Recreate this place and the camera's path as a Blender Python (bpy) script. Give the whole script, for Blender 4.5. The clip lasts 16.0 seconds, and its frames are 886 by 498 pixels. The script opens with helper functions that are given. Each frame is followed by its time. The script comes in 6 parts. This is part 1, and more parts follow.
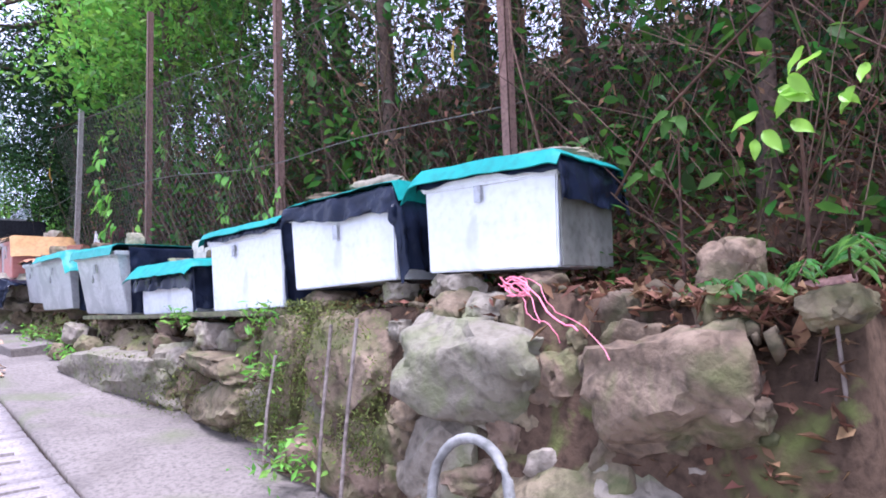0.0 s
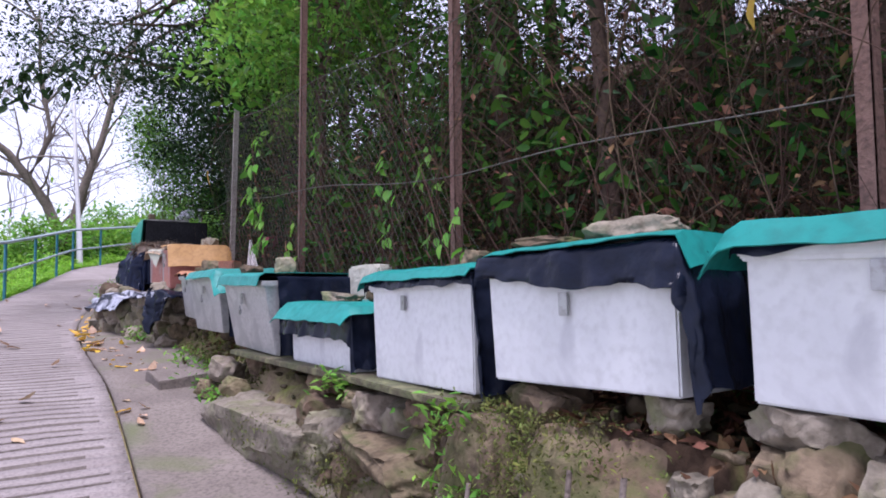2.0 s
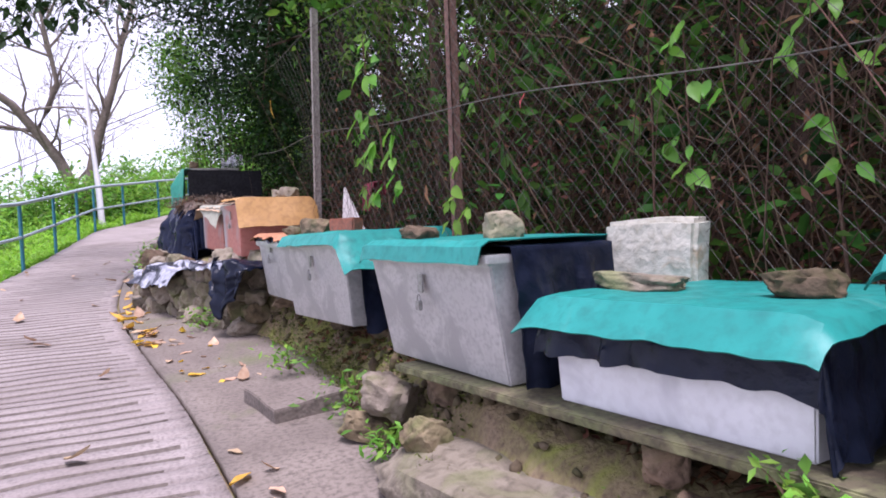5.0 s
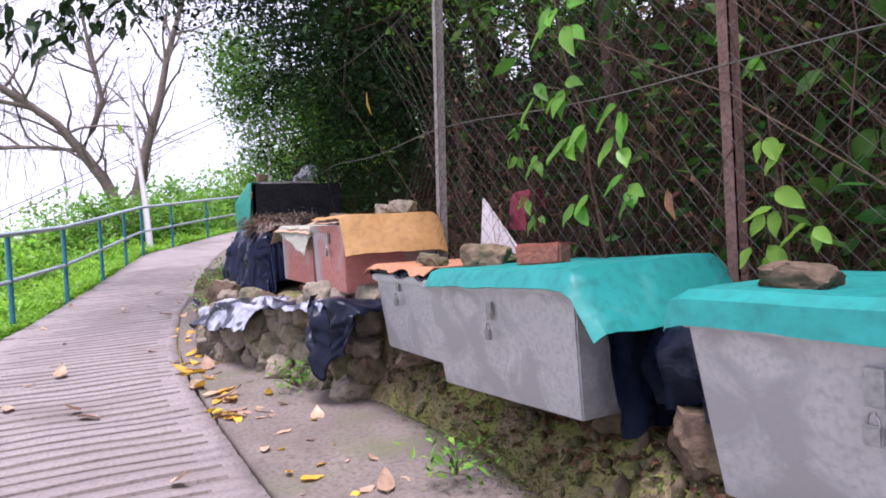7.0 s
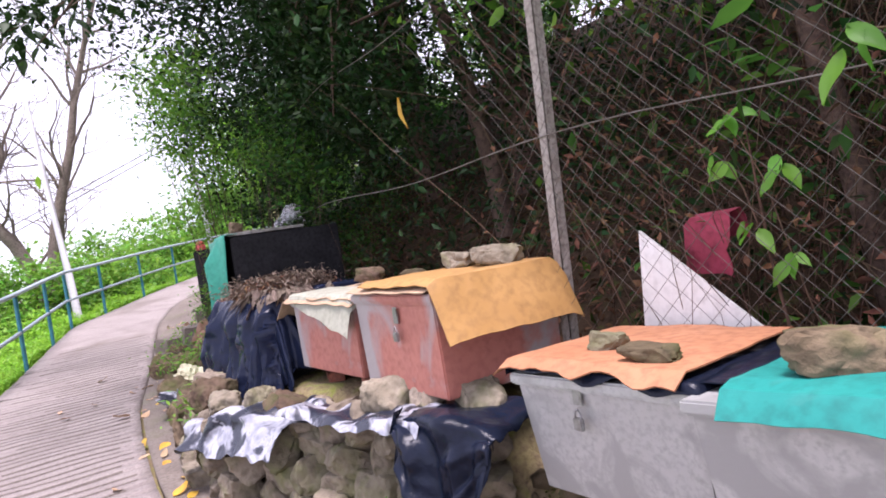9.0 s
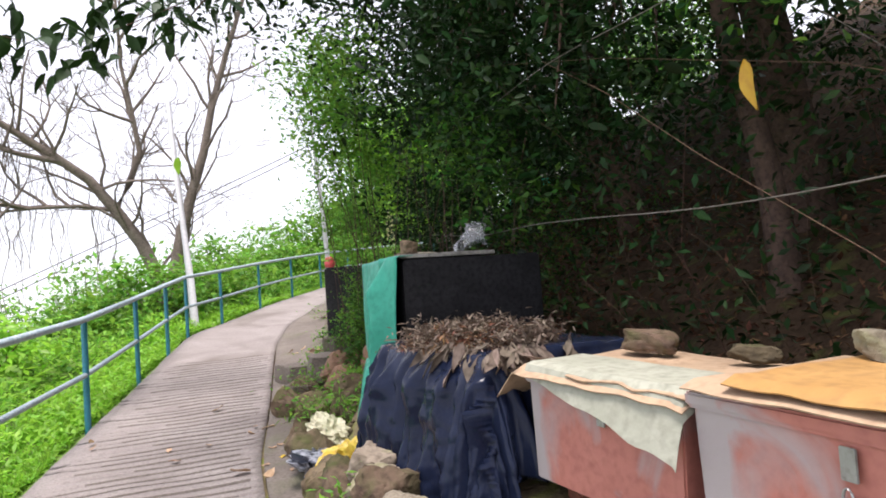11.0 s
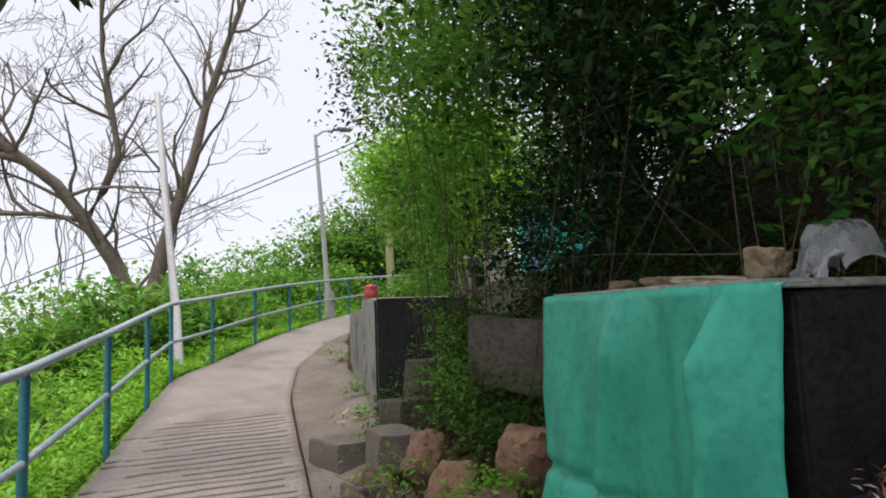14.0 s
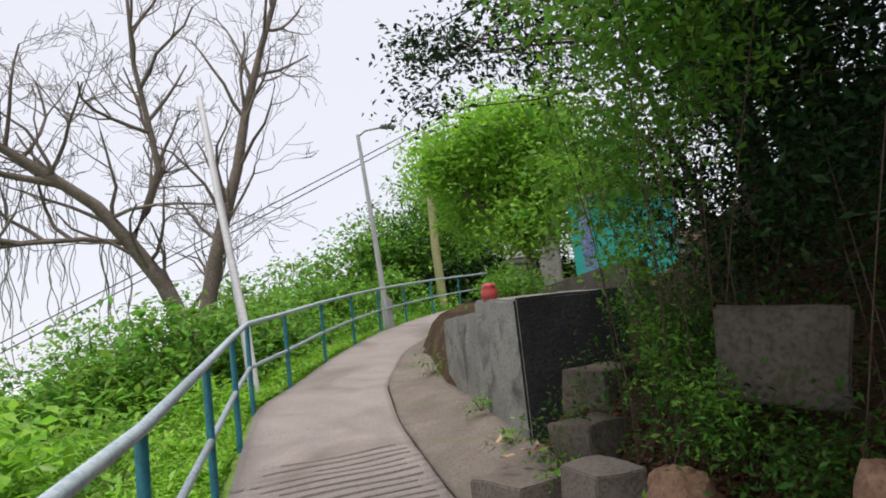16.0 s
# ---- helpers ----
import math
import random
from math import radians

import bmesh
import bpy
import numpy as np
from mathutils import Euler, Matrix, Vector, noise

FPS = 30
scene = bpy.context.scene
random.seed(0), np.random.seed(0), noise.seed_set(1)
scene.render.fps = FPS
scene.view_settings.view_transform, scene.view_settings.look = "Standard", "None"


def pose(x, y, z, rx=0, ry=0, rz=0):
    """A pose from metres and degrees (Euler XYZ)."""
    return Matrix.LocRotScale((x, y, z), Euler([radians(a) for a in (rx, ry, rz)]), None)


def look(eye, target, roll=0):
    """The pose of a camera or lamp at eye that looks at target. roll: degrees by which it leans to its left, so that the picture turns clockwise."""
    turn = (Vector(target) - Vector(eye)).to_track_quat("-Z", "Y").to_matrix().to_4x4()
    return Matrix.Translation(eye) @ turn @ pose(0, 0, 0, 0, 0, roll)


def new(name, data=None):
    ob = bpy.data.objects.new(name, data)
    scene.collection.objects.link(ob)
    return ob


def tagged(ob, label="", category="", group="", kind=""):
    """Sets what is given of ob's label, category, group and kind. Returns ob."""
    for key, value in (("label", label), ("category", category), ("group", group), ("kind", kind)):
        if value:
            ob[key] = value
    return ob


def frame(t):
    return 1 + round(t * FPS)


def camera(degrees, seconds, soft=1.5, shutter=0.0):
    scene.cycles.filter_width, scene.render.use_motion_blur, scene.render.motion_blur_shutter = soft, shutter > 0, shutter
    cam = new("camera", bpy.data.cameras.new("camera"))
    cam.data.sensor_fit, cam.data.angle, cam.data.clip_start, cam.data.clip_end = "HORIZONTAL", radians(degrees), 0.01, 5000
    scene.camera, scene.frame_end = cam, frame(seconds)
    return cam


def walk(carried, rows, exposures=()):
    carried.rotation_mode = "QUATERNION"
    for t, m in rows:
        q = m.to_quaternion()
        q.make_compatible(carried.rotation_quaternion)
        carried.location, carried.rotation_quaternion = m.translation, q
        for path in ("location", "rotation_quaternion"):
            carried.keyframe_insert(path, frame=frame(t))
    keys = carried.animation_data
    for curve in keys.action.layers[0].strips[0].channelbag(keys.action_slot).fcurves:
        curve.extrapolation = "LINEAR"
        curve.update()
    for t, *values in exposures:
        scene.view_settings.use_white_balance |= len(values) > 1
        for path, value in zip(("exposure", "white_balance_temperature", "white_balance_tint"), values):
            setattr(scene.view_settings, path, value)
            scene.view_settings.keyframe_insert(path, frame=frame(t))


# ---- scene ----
cam = camera(67.3, 16.0, soft=1.8)
METRES, EYE, TILT, LEAN, TURN = 12.5, 1.5, 3.5, 1.0, -43.0
ROWS = [
    (0.0, 0.0, 0.0, 0.0, -0.0, 0.0, 0.0),
    (0.5, -0.0041, 0.0218, 0.0099, 2.06, -2.33, 0.86),
    (1.0, -0.0205, 0.0457, 0.0136, 7.27, -0.83, -3.47),
    (1.5, -0.0265, 0.0698, 0.0145, 5.24, -1.92, -0.02),
    (2.0, -0.0349, 0.0885, 0.0233, 12.37, -1.39, -0.39),
    (2.5, -0.0529, 0.1009, 0.0202, 16.77, -2.72, -0.38),
    (3.0, -0.0788, 0.1149, 0.0235, 13.15, -2.62, 2.93),
    (5.5, -0.1817, 0.2349, 0.0189, 13.34, -6.84, 1.7),
    (6.0, -0.2036, 0.2555, 0.0157, 16.64, -6.54, 2.45),
    (6.5, -0.2285, 0.2744, 0.0163, 11.78, -8.57, 4.96),
    (7.0, -0.2501, 0.3029, 0.0197, 16.04, -4.77, 3.13),
    (7.5, -0.2763, 0.328, 0.0198, 11.4, -5.71, 1.58),
    (8.0, -0.2998, 0.3448, 0.026, 7.36, -7.36, 1.05),
    (8.5, -0.3205, 0.3704, 0.0305, 7.44, -5.3, 8.27),
    (11.0, -0.4268, 0.4902, 0.0399, 18.38, -0.29, 4.36),
    (11.5, -0.4515, 0.5078, 0.0393, 17.38, 0.71, 5.39),
    (12.0, -0.4771, 0.5317, 0.0433, 23.69, 1.33, 7.92),
    (12.5, -0.5045, 0.5552, 0.0379, 27.46, -1.44, 6.16),
    (13.0, -0.5273, 0.5823, 0.0383, 19.88, -0.5, 7.1),
    (13.5, -0.5442, 0.6105, 0.0419, 24.74, 2.95, 3.72),
    (14.0, -0.5708, 0.6332, 0.0398, 16.01, 2.52, 2.2),
    (14.5, -0.5958, 0.6512, 0.0414, 17.19, 2.96, 5.07),
    (15.0, -0.6216, 0.6712, 0.0427, 23.52, 4.07, 5.08),
    (15.5, -0.6475, 0.6844, 0.0394, 19.51, 3.41, 5.71),
    (16.0, -0.6707, 0.6958, 0.0411, 18.02, 2.88, 6.68),
]

EXPOSURES = [(0.0, 1.2, 5300, 30), (1.0, 1.09, 5650, 32), (1.5, 0.59, 5700, 31), (3.0, 0.22, 5900, 31), (5.5, 0.63, 5980, 34), (6.5, 0.41, 5980, 33), (7.0, 0.61, 5980, 33), (8.0, 0.51, 6080, 33), (8.5, 1.14, 6080, 40), (8.8, 0.87, 6180, 35), (11.0, 0.6, 6520, 18), (12.0, 0.87, 6620, 18), (12.5, 0.25, 6620, 18), (13.0, 0.3, 6620, 14), (13.5, 0.05, 6620, 14), (14.0, -0.05, 6620, 14), (14.5, 0.6, 6620, 14), (15.0, -0.13, 6620, 14), (15.5, -0.25, 6620, 14), (16.0, -0.13, 6620, 14)]
walk(cam, [(t, pose(0, 0, EYE, TILT, LEAN, TURN) @ pose(METRES * x, METRES * y, METRES * z, 90 + pitch, roll, yaw)) for t, x, y, z, yaw, pitch, roll in ROWS], EXPOSURES)

# ---- light ----
world = bpy.data.worlds.new("overcast_sky")
scene.world = world
world.use_nodes = True
wn, wl = world.node_tree.nodes, world.node_tree.links
sky = wn.new("ShaderNodeTexSky")
sky.sky_type = "NISHITA"
sky.sun_disc = False
sky.sun_elevation, sky.sun_rotation = radians(78), radians(211)
cloud = wn.new("ShaderNodeMix")
cloud.data_type = "RGBA"
cloud.inputs["Factor"].default_value = 0.8
cloud.inputs["B"].default_value = (11.5, 12.0, 13.0, 1)
wl.new(sky.outputs[0], cloud.inputs["A"])
wl.new(cloud.outputs["Result"], wn["Background"].inputs["Color"])
wn["Background"].inputs["Strength"].default_value = 0.095
sun = new("sun", bpy.data.lights.new("sun", "SUN"))
sun.data.energy, sun.data.angle, sun.data.color = 4.4, radians(22), (1.0, 0.97, 0.92)
sun.matrix_world = look((-3, -5, 27), (0, 0, 0))

# ---- materials ----


def material(name, colours, rough=0.8, grain=40.0, patch=3.0, bump=0.3, metal=0.0, rand="", spread=0.3, spots=None, leaf=0.0, sheen=0.5, world_size=False):
    """colours: two ends of the large patches and one for the grain. rand: object or island, spread: how far the value varies with it."""
    m = bpy.data.materials.new(name)
    m.use_nodes = True
    n, l = m.node_tree.nodes, m.node_tree.links
    p = n["Principled BSDF"]
    p.inputs["Metallic"].default_value = metal
    p.inputs["Specular IOR Level"].default_value = sheen
    where_at = n.new("ShaderNodeNewGeometry").outputs["Position"] if world_size else n.new("ShaderNodeTexCoord").outputs["Object"]

    def noise_node(scale, detail=6.0, warp=0.0):
        t = n.new("ShaderNodeTexNoise")
        t.inputs["Scale"].default_value = scale
        t.inputs["Detail"].default_value = detail
        t.inputs["Distortion"].default_value = warp
        l.new(where_at, t.inputs["Vector"])
        return t

    def ramp(src, a, b):
        r = n.new("ShaderNodeMapRange")
        r.inputs["From Min"].default_value, r.inputs["From Max"].default_value = a, b
        l.new(src, r.inputs["Value"])
        return r.outputs["Result"]

    def mix(fac, a, b):
        x = n.new("ShaderNodeMix")
        x.data_type = "RGBA"
        l.new(fac, x.inputs["Factor"])
        for key, v in (("A", a), ("B", b)):
            if isinstance(v, tuple):
                x.inputs[key].default_value = (*v, 1)
            else:
                l.new(v, x.inputs[key])
        return x.outputs["Result"]

    big, fine = noise_node(patch, 5, 0.6), noise_node(grain, 8)
    col = mix(ramp(big.outputs["Fac"], 0.35, 0.65), colours[0], colours[1])
    col = mix(ramp(fine.outputs["Fac"], 0.45, 0.75), col, colours[2])
    if spots:
        where, tint, lo, hi = spots
        col = mix(ramp(noise_node(where, 7, 1.0).outputs["Fac"], lo, hi), col, tint)
    if rand:
        if rand == "object":
            src = n.new("ShaderNodeObjectInfo").outputs["Random"]
        else:
            src = n.new("ShaderNodeNewGeometry").outputs["Random Per Island"]
        hsv = n.new("ShaderNodeHueSaturation")
        v = n.new("ShaderNodeMapRange")
        v.inputs["To Min"].default_value, v.inputs["To Max"].default_value = 1 - spread, 1 + spread
        l.new(src, v.inputs["Value"])
        l.new(v.outputs["Result"], hsv.inputs["Value"])
        h = n.new("ShaderNodeMapRange")
        h.inputs["To Min"].default_value, h.inputs["To Max"].default_value = 0.5 - 0.05 * spread, 0.5 + 0.05 * spread
        mul = n.new("ShaderNodeMath")
        mul.operation = "FRACT"
        m7 = n.new("ShaderNodeMath")
        m7.operation = "MULTIPLY"
        m7.inputs[1].default_value = 7.31
        l.new(src, m7.inputs[0])
        l.new(m7.outputs[0], mul.inputs[0])
        l.new(mul.outputs[0], h.inputs["Value"])
        l.new(h.outputs["Result"], hsv.inputs["Hue"])
        l.new(col, hsv.inputs["Color"])
        col = hsv.outputs["Color"]
    l.new(col, p.inputs["Base Color"])
    rr = n.new("ShaderNodeMapRange")
    rr.inputs["To Min"].default_value, rr.inputs["To Max"].default_value = max(0.05, rough - 0.12), min(1.0, rough + 0.12)
    l.new(fine.outputs["Fac"], rr.inputs["Value"])
    l.new(rr.outputs["Result"], p.inputs["Roughness"])
    if bump:
        b = n.new("ShaderNodeBump")
        b.inputs["Strength"].default_value = bump
        b.inputs["Distance"].default_value = 0.02
        l.new(fine.outputs["Fac"], b.inputs["Height"])
        l.new(b.outputs["Normal"], p.inputs["Normal"])
    if leaf:
        tr = n.new("ShaderNodeBsdfTranslucent")
        l.new(col, tr.inputs["Color"])
        ms = n.new("ShaderNodeMixShader")
        ms.inputs["Fac"].default_value = leaf
        l.new(p.outputs[0], ms.inputs[1])
        l.new(tr.outputs[0], ms.inputs[2])
        l.new(ms.outputs[0], n["Material Output"].inputs["Surface"])
    return m


CONCRETE = material("path_concrete", ((0.212, 0.18, 0.168), (0.275, 0.24, 0.224), (0.15, 0.128, 0.118)), 0.85, 60, 1.3, 0.35, spots=(0.7, (0.15, 0.125, 0.11), 0.55, 0.72))
APRON = material("apron_concrete", ((0.125, 0.102, 0.085), (0.18, 0.15, 0.126), (0.08, 0.066, 0.053)), 0.9, 45, 2.2, 0.4, spots=(1.6, (0.10, 0.105, 0.05), 0.55, 0.75))
WALLCON = material("wall_concrete", ((0.22, 0.21, 0.19), (0.30, 0.29, 0.26), (0.13, 0.125, 0.11)), 0.9, 35, 2.5, 0.4, spots=(2.2, (0.07, 0.07, 0.06), 0.52, 0.7))
SOIL = material("leaf_litter_soil", ((0.05, 0.032, 0.02), (0.082, 0.052, 0.033), (0.028, 0.018, 0.012)), 0.95, 30, 2.0, 0.8, spots=(5.0, (0.09, 0.10, 0.03), 0.58, 0.72), sheen=0.1)
MOSS = material("mossy_earth", ((0.225, 0.165, 0.10), (0.175, 0.155, 0.055), (0.115, 0.08, 0.05)), 0.95, 45, 3.5, 0.9, spots=(4.5, (0.19, 0.21, 0.04), 0.52, 0.66))
TURF = material("hillside_turf", ((0.12, 0.21, 0.03), (0.16, 0.26, 0.05), (0.07, 0.11, 0.025)), 0.95, 20, 0.8, 0.6)
ROCK = material("wall_rock", ((0.105, 0.074, 0.046), (0.185, 0.138, 0.09), (0.05, 0.037, 0.025)), 0.9, 26, 4.0, 0.8, rand="object", spread=0.35, spots=(5.0, (0.075, 0.085, 0.028), 0.46, 0.74), sheen=0.2, world_size=True)
PALEROCK = material("pale_rock", ((0.16, 0.132, 0.094), (0.24, 0.203, 0.152), (0.09, 0.073, 0.05)), 0.9, 26, 4.0, 0.8, rand="object", spread=0.2, spots=(4.5, (0.15, 0.16, 0.065), 0.50, 0.78), world_size=True)
SLABROCK = material("lichen_pale_slab", ((0.44, 0.43, 0.35), (0.52, 0.50, 0.42), (0.34, 0.32, 0.25)), 0.9, 26, 4.0, 0.6, spots=(4.0, (0.40, 0.24, 0.10), 0.60, 0.72), world_size=True)
BRICK = material("red_brick", ((0.30, 0.10, 0.06), (0.22, 0.08, 0.05), (0.14, 0.07, 0.05)), 0.9, 50, 12, 0.5)
WHITE = material("white_box_paint", ((0.65, 0.655, 0.65), (0.59, 0.595, 0.595), (0.53, 0.53, 0.525)), 0.5, 30, 3.5, 0.06, spots=(4, (0.47, 0.47, 0.48), 0.60, 0.74))
GALV = material("galvanised_sheet", ((0.42, 0.42, 0.41), (0.49, 0.49, 0.475), (0.33, 0.33, 0.32)), 0.42, 55, 5, 0.06, metal=0.3, spots=(5.0, (0.33, 0.33, 0.322), 0.47, 0.60))
SALMON = material("worn_salmon_paint", ((0.38, 0.135, 0.10), (0.43, 0.165, 0.125), (0.32, 0.11, 0.085)), 0.6, 30, 4, 0.1, spots=(2.2, (0.34, 0.30, 0.29), 0.50, 0.60))
PLYGREY = material("shaded_grey_plywood", ((0.15, 0.15, 0.125), (0.19, 0.185, 0.155), (0.11, 0.105, 0.085)), 0.9, 30, 5, 0.2, sheen=0.15)
TEAL = material("teal_tarpaulin", ((0.006, 0.185, 0.16), (0.010, 0.225, 0.195), (0.008, 0.145, 0.128)), 0.5, 25, 5, 0.12, spots=(5, (0.05, 0.21, 0.185), 0.6, 0.8), sheen=0.28)
SEAGREEN = material("sea_green_tarpaulin", ((0.018, 0.24, 0.165), (0.03, 0.28, 0.20), (0.015, 0.19, 0.135)), 0.45, 30, 3, 0.1, sheen=0.28)
BLACKPL = material("black_plastic_film", ((0.006, 0.008, 0.016), (0.009, 0.013, 0.025), (0.012, 0.015, 0.028)), 0.2, 16, 6, 0.5, sheen=0.14)
GLOSSPL = material("shiny_black_film", ((0.007, 0.010, 0.024), (0.011, 0.016, 0.036), (0.014, 0.018, 0.034)), 0.17, 90, 6, 0.04, sheen=0.14)
SILVERPL = material("silver_plastic_film", ((0.24, 0.25, 0.29), (0.40, 0.41, 0.46), (0.12, 0.13, 0.16)), 0.3, 20, 6, 0.2, spots=(5, (0.015, 0.018, 0.03), 0.48, 0.54))
DARKIN = material("dark_side_felt", ((0.012, 0.012, 0.013), (0.02, 0.02, 0.022), (0.008, 0.008, 0.009)), 0.9, 40, 5, 0.3, sheen=0.1)
CARD = material("tan_cardboard", ((0.36, 0.25, 0.16), (0.42, 0.29, 0.185), (0.28, 0.185, 0.115)), 0.85, 30, 4, 0.15, spots=(5, (0.30, 0.18, 0.09), 0.58, 0.75))
GOLDCARD = material("ochre_sheet", ((0.37, 0.20, 0.062), (0.43, 0.24, 0.08), (0.28, 0.15, 0.05)), 0.6, 25, 4, 0.12)
ORANGECARD = material("orange_board", ((0.36, 0.15, 0.07), (0.42, 0.19, 0.095), (0.27, 0.11, 0.055)), 0.7, 30, 5, 0.12)
OLIVECARD = material("faded_olive_card", ((0.28, 0.285, 0.22), (0.35, 0.35, 0.28), (0.22, 0.22, 0.17)), 0.8, 30, 5, 0.15)
STEEL = material("dull_steel", ((0.30, 0.30, 0.295), (0.36, 0.36, 0.35), (0.2, 0.185, 0.17)), 0.4, 50, 12, 0.05, metal=0.8)
RAILBLUE = material("blue_green_rail_paint", ((0.02, 0.17, 0.24), (0.03, 0.22, 0.28), (0.02, 0.12, 0.17)), 0.45, 40, 6, 0.08, spots=(14, (0.16, 0.2, 0.2), 0.66, 0.8))
RAILTOP = material("worn_grey_rail_paint", ((0.32, 0.38, 0.42), (0.40, 0.46, 0.49), (0.16, 0.26, 0.32)), 0.45, 40, 7, 0.08)
BARK = material("grey_bark", ((0.16, 0.125, 0.10), (0.22, 0.18, 0.15), (0.08, 0.06, 0.05)), 0.95, 30, 4, 0.8)
DARKBARK = material("dark_bark", ((0.085, 0.055, 0.042), (0.12, 0.08, 0.06), (0.05, 0.035, 0.03)), 0.95, 40, 6, 0.8, sheen=0.15)
TWIG = material("dry_twig", ((0.085, 0.052, 0.036), (0.14, 0.09, 0.062), (0.05, 0.03, 0.022)), 0.95, 30, 3, 0.3, rand="island", spread=0.45, sheen=0.1)
RUSTPOST = material("rusted_angle_iron", ((0.16, 0.085, 0.065), (0.20, 0.11, 0.085), (0.09, 0.05, 0.04)), 0.9, 60, 8, 0.4)
GREYPOST = material("weathered_post", ((0.26, 0.23, 0.20), (0.33, 0.30, 0.27), (0.15, 0.125, 0.11)), 0.9, 50, 6, 0.5)
WIRE = material("chain_link_wire", ((0.115, 0.102, 0.09), (0.16, 0.145, 0.13), (0.07, 0.06, 0.05)), 0.6, 40, 6, 0.0, metal=0.0, sheen=0.2)
POLE = material("galvanised_pole", ((0.42, 0.42, 0.43), (0.48, 0.48, 0.49), (0.34, 0.34, 0.34)), 0.6, 30, 3, 0.1)
YPOLE = material("lichen_timber_pole", ((0.30, 0.30, 0.13), (0.36, 0.35, 0.17), (0.20, 0.19, 0.09)), 0.9, 30, 3, 0.3)
PLANK = material("mossy_plank", ((0.095, 0.075, 0.045), (0.10, 0.11, 0.045), (0.05, 0.04, 0.026)), 0.95, 40, 5, 0.5, spots=(6, (0.19, 0.19, 0.09), 0.58, 0.7))
PINK = material("pink_plastic_twine", ((0.68, 0.16, 0.22), (0.75, 0.25, 0.3), (0.6, 0.12, 0.18)), 0.4, 40, 9, 0.1)
WHITEBOARD = material("white_board", ((0.66, 0.65, 0.63), (0.72, 0.71, 0.69), (0.55, 0.54, 0.52)), 0.6, 30, 5, 0.08)
CRIMSON = material("crimson_cloth", ((0.22, 0.02, 0.04), (0.28, 0.03, 0.06), (0.15, 0.015, 0.03)), 0.8, 40, 9, 0.2)
REDPOT = material("red_glazed_clay", ((0.42, 0.05, 0.05), (0.5, 0.08, 0.07), (0.32, 0.04, 0.04)), 0.5, 30, 9, 0.1)
# mossy concrete with the foliage's shade put into its dark base
STEPCON = material("shaded_mossy_concrete", ((0.10, 0.085, 0.07), (0.15, 0.13, 0.105), (0.06, 0.05, 0.04)), 0.95, 35, 2.5, 0.5, spots=(3, (0.06, 0.07, 0.025), 0.55, 0.7), sheen=0.1)
HOUSETEAL = material("turquoise_house_wall", ((0.025, 0.46, 0.38), (0.04, 0.50, 0.42), (0.02, 0.38, 0.33)), 0.8, 20, 2, 0.1)
BLUETARP = material("blue_white_tarp", ((0.12, 0.2, 0.42), (0.3, 0.38, 0.55), (0.08, 0.14, 0.34)), 0.6, 20, 9, 0.15)
SEA = material("pale_hazy_sea", ((0.66, 0.69, 0.72), (0.7, 0.72, 0.75), (0.64, 0.67, 0.7)), 0.35, 0.02, 0.005, 0.0)
DARKCON = material("near_black_concrete", ((0.022, 0.022, 0.024), (0.035, 0.035, 0.037), (0.015, 0.015, 0.016)), 0.9, 35, 2.5, 0.4, sheen=0.1)
REDROCK = material("ruddy_rock", ((0.20, 0.11, 0.07), (0.26, 0.15, 0.09), (0.12, 0.07, 0.045)), 0.9, 9, 1.5, 0.5)
CABLE = material("black_cable", ((0.03, 0.03, 0.03), (0.04, 0.04, 0.04), (0.02, 0.02, 0.02)), 0.7, 20, 5, 0.0)

# green taken near black so the bank's shade is in the leaf colour
DARKLEAF = material("shade_dark_leaf", ((0.012, 0.036, 0.009), (0.02, 0.052, 0.012), (0.008, 0.022, 0.006)), 0.5, 8, 0.7, 0.0, rand="island", spread=0.55, leaf=0.12, sheen=0.15)
MIDLEAF = material("green_leaf", ((0.045, 0.125, 0.018), (0.065, 0.16, 0.024), (0.03, 0.085, 0.014)), 0.5, 8, 0.7, 0.0, rand="island", spread=0.5, leaf=0.48, sheen=0.2)
BRIGHTLEAF = material("bright_green_leaf", ((0.13, 0.30, 0.035), (0.18, 0.37, 0.05), (0.085, 0.21, 0.028)), 0.5, 8, 0.6, 0.0, rand="island", spread=0.45, leaf=0.45, sheen=0.25)
LIMELEAF = material("lime_green_leaf", ((0.24, 0.49, 0.042), (0.29, 0.55, 0.058), (0.17, 0.38, 0.034)), 0.45, 10, 2, 0.0, rand="island", spread=0.25, leaf=0.55)
SAPLEAF = material("fresh_sapling_leaf", ((0.13, 0.36, 0.035), (0.17, 0.42, 0.045), (0.09, 0.27, 0.025)), 0.45, 10, 2, 0.0, rand="object", spread=0.22, leaf=0.5)
BROWNLEAF = material("dead_brown_leaf", ((0.13, 0.065, 0.038), (0.20, 0.105, 0.06), (0.075, 0.038, 0.022)), 0.85, 20, 2, 0.0, rand="island", spread=0.5, leaf=0.15, sheen=0.1)
MOSSLEAF = material("olive_moss", ((0.12, 0.165, 0.03), (0.115, 0.115, 0.04), (0.06, 0.065, 0.022)), 0.9, 12, 3.0, 0.0, rand="island", spread=0.5, leaf=0.15, sheen=0.1)
# dark tone for the path grooves: soil plus painted-in shade
GROOVEDARK = material("groove_soil_and_shade", ((0.10, 0.082, 0.07), (0.14, 0.118, 0.10), (0.065, 0.053, 0.045)), 0.95, 50, 2.0, 0.3)
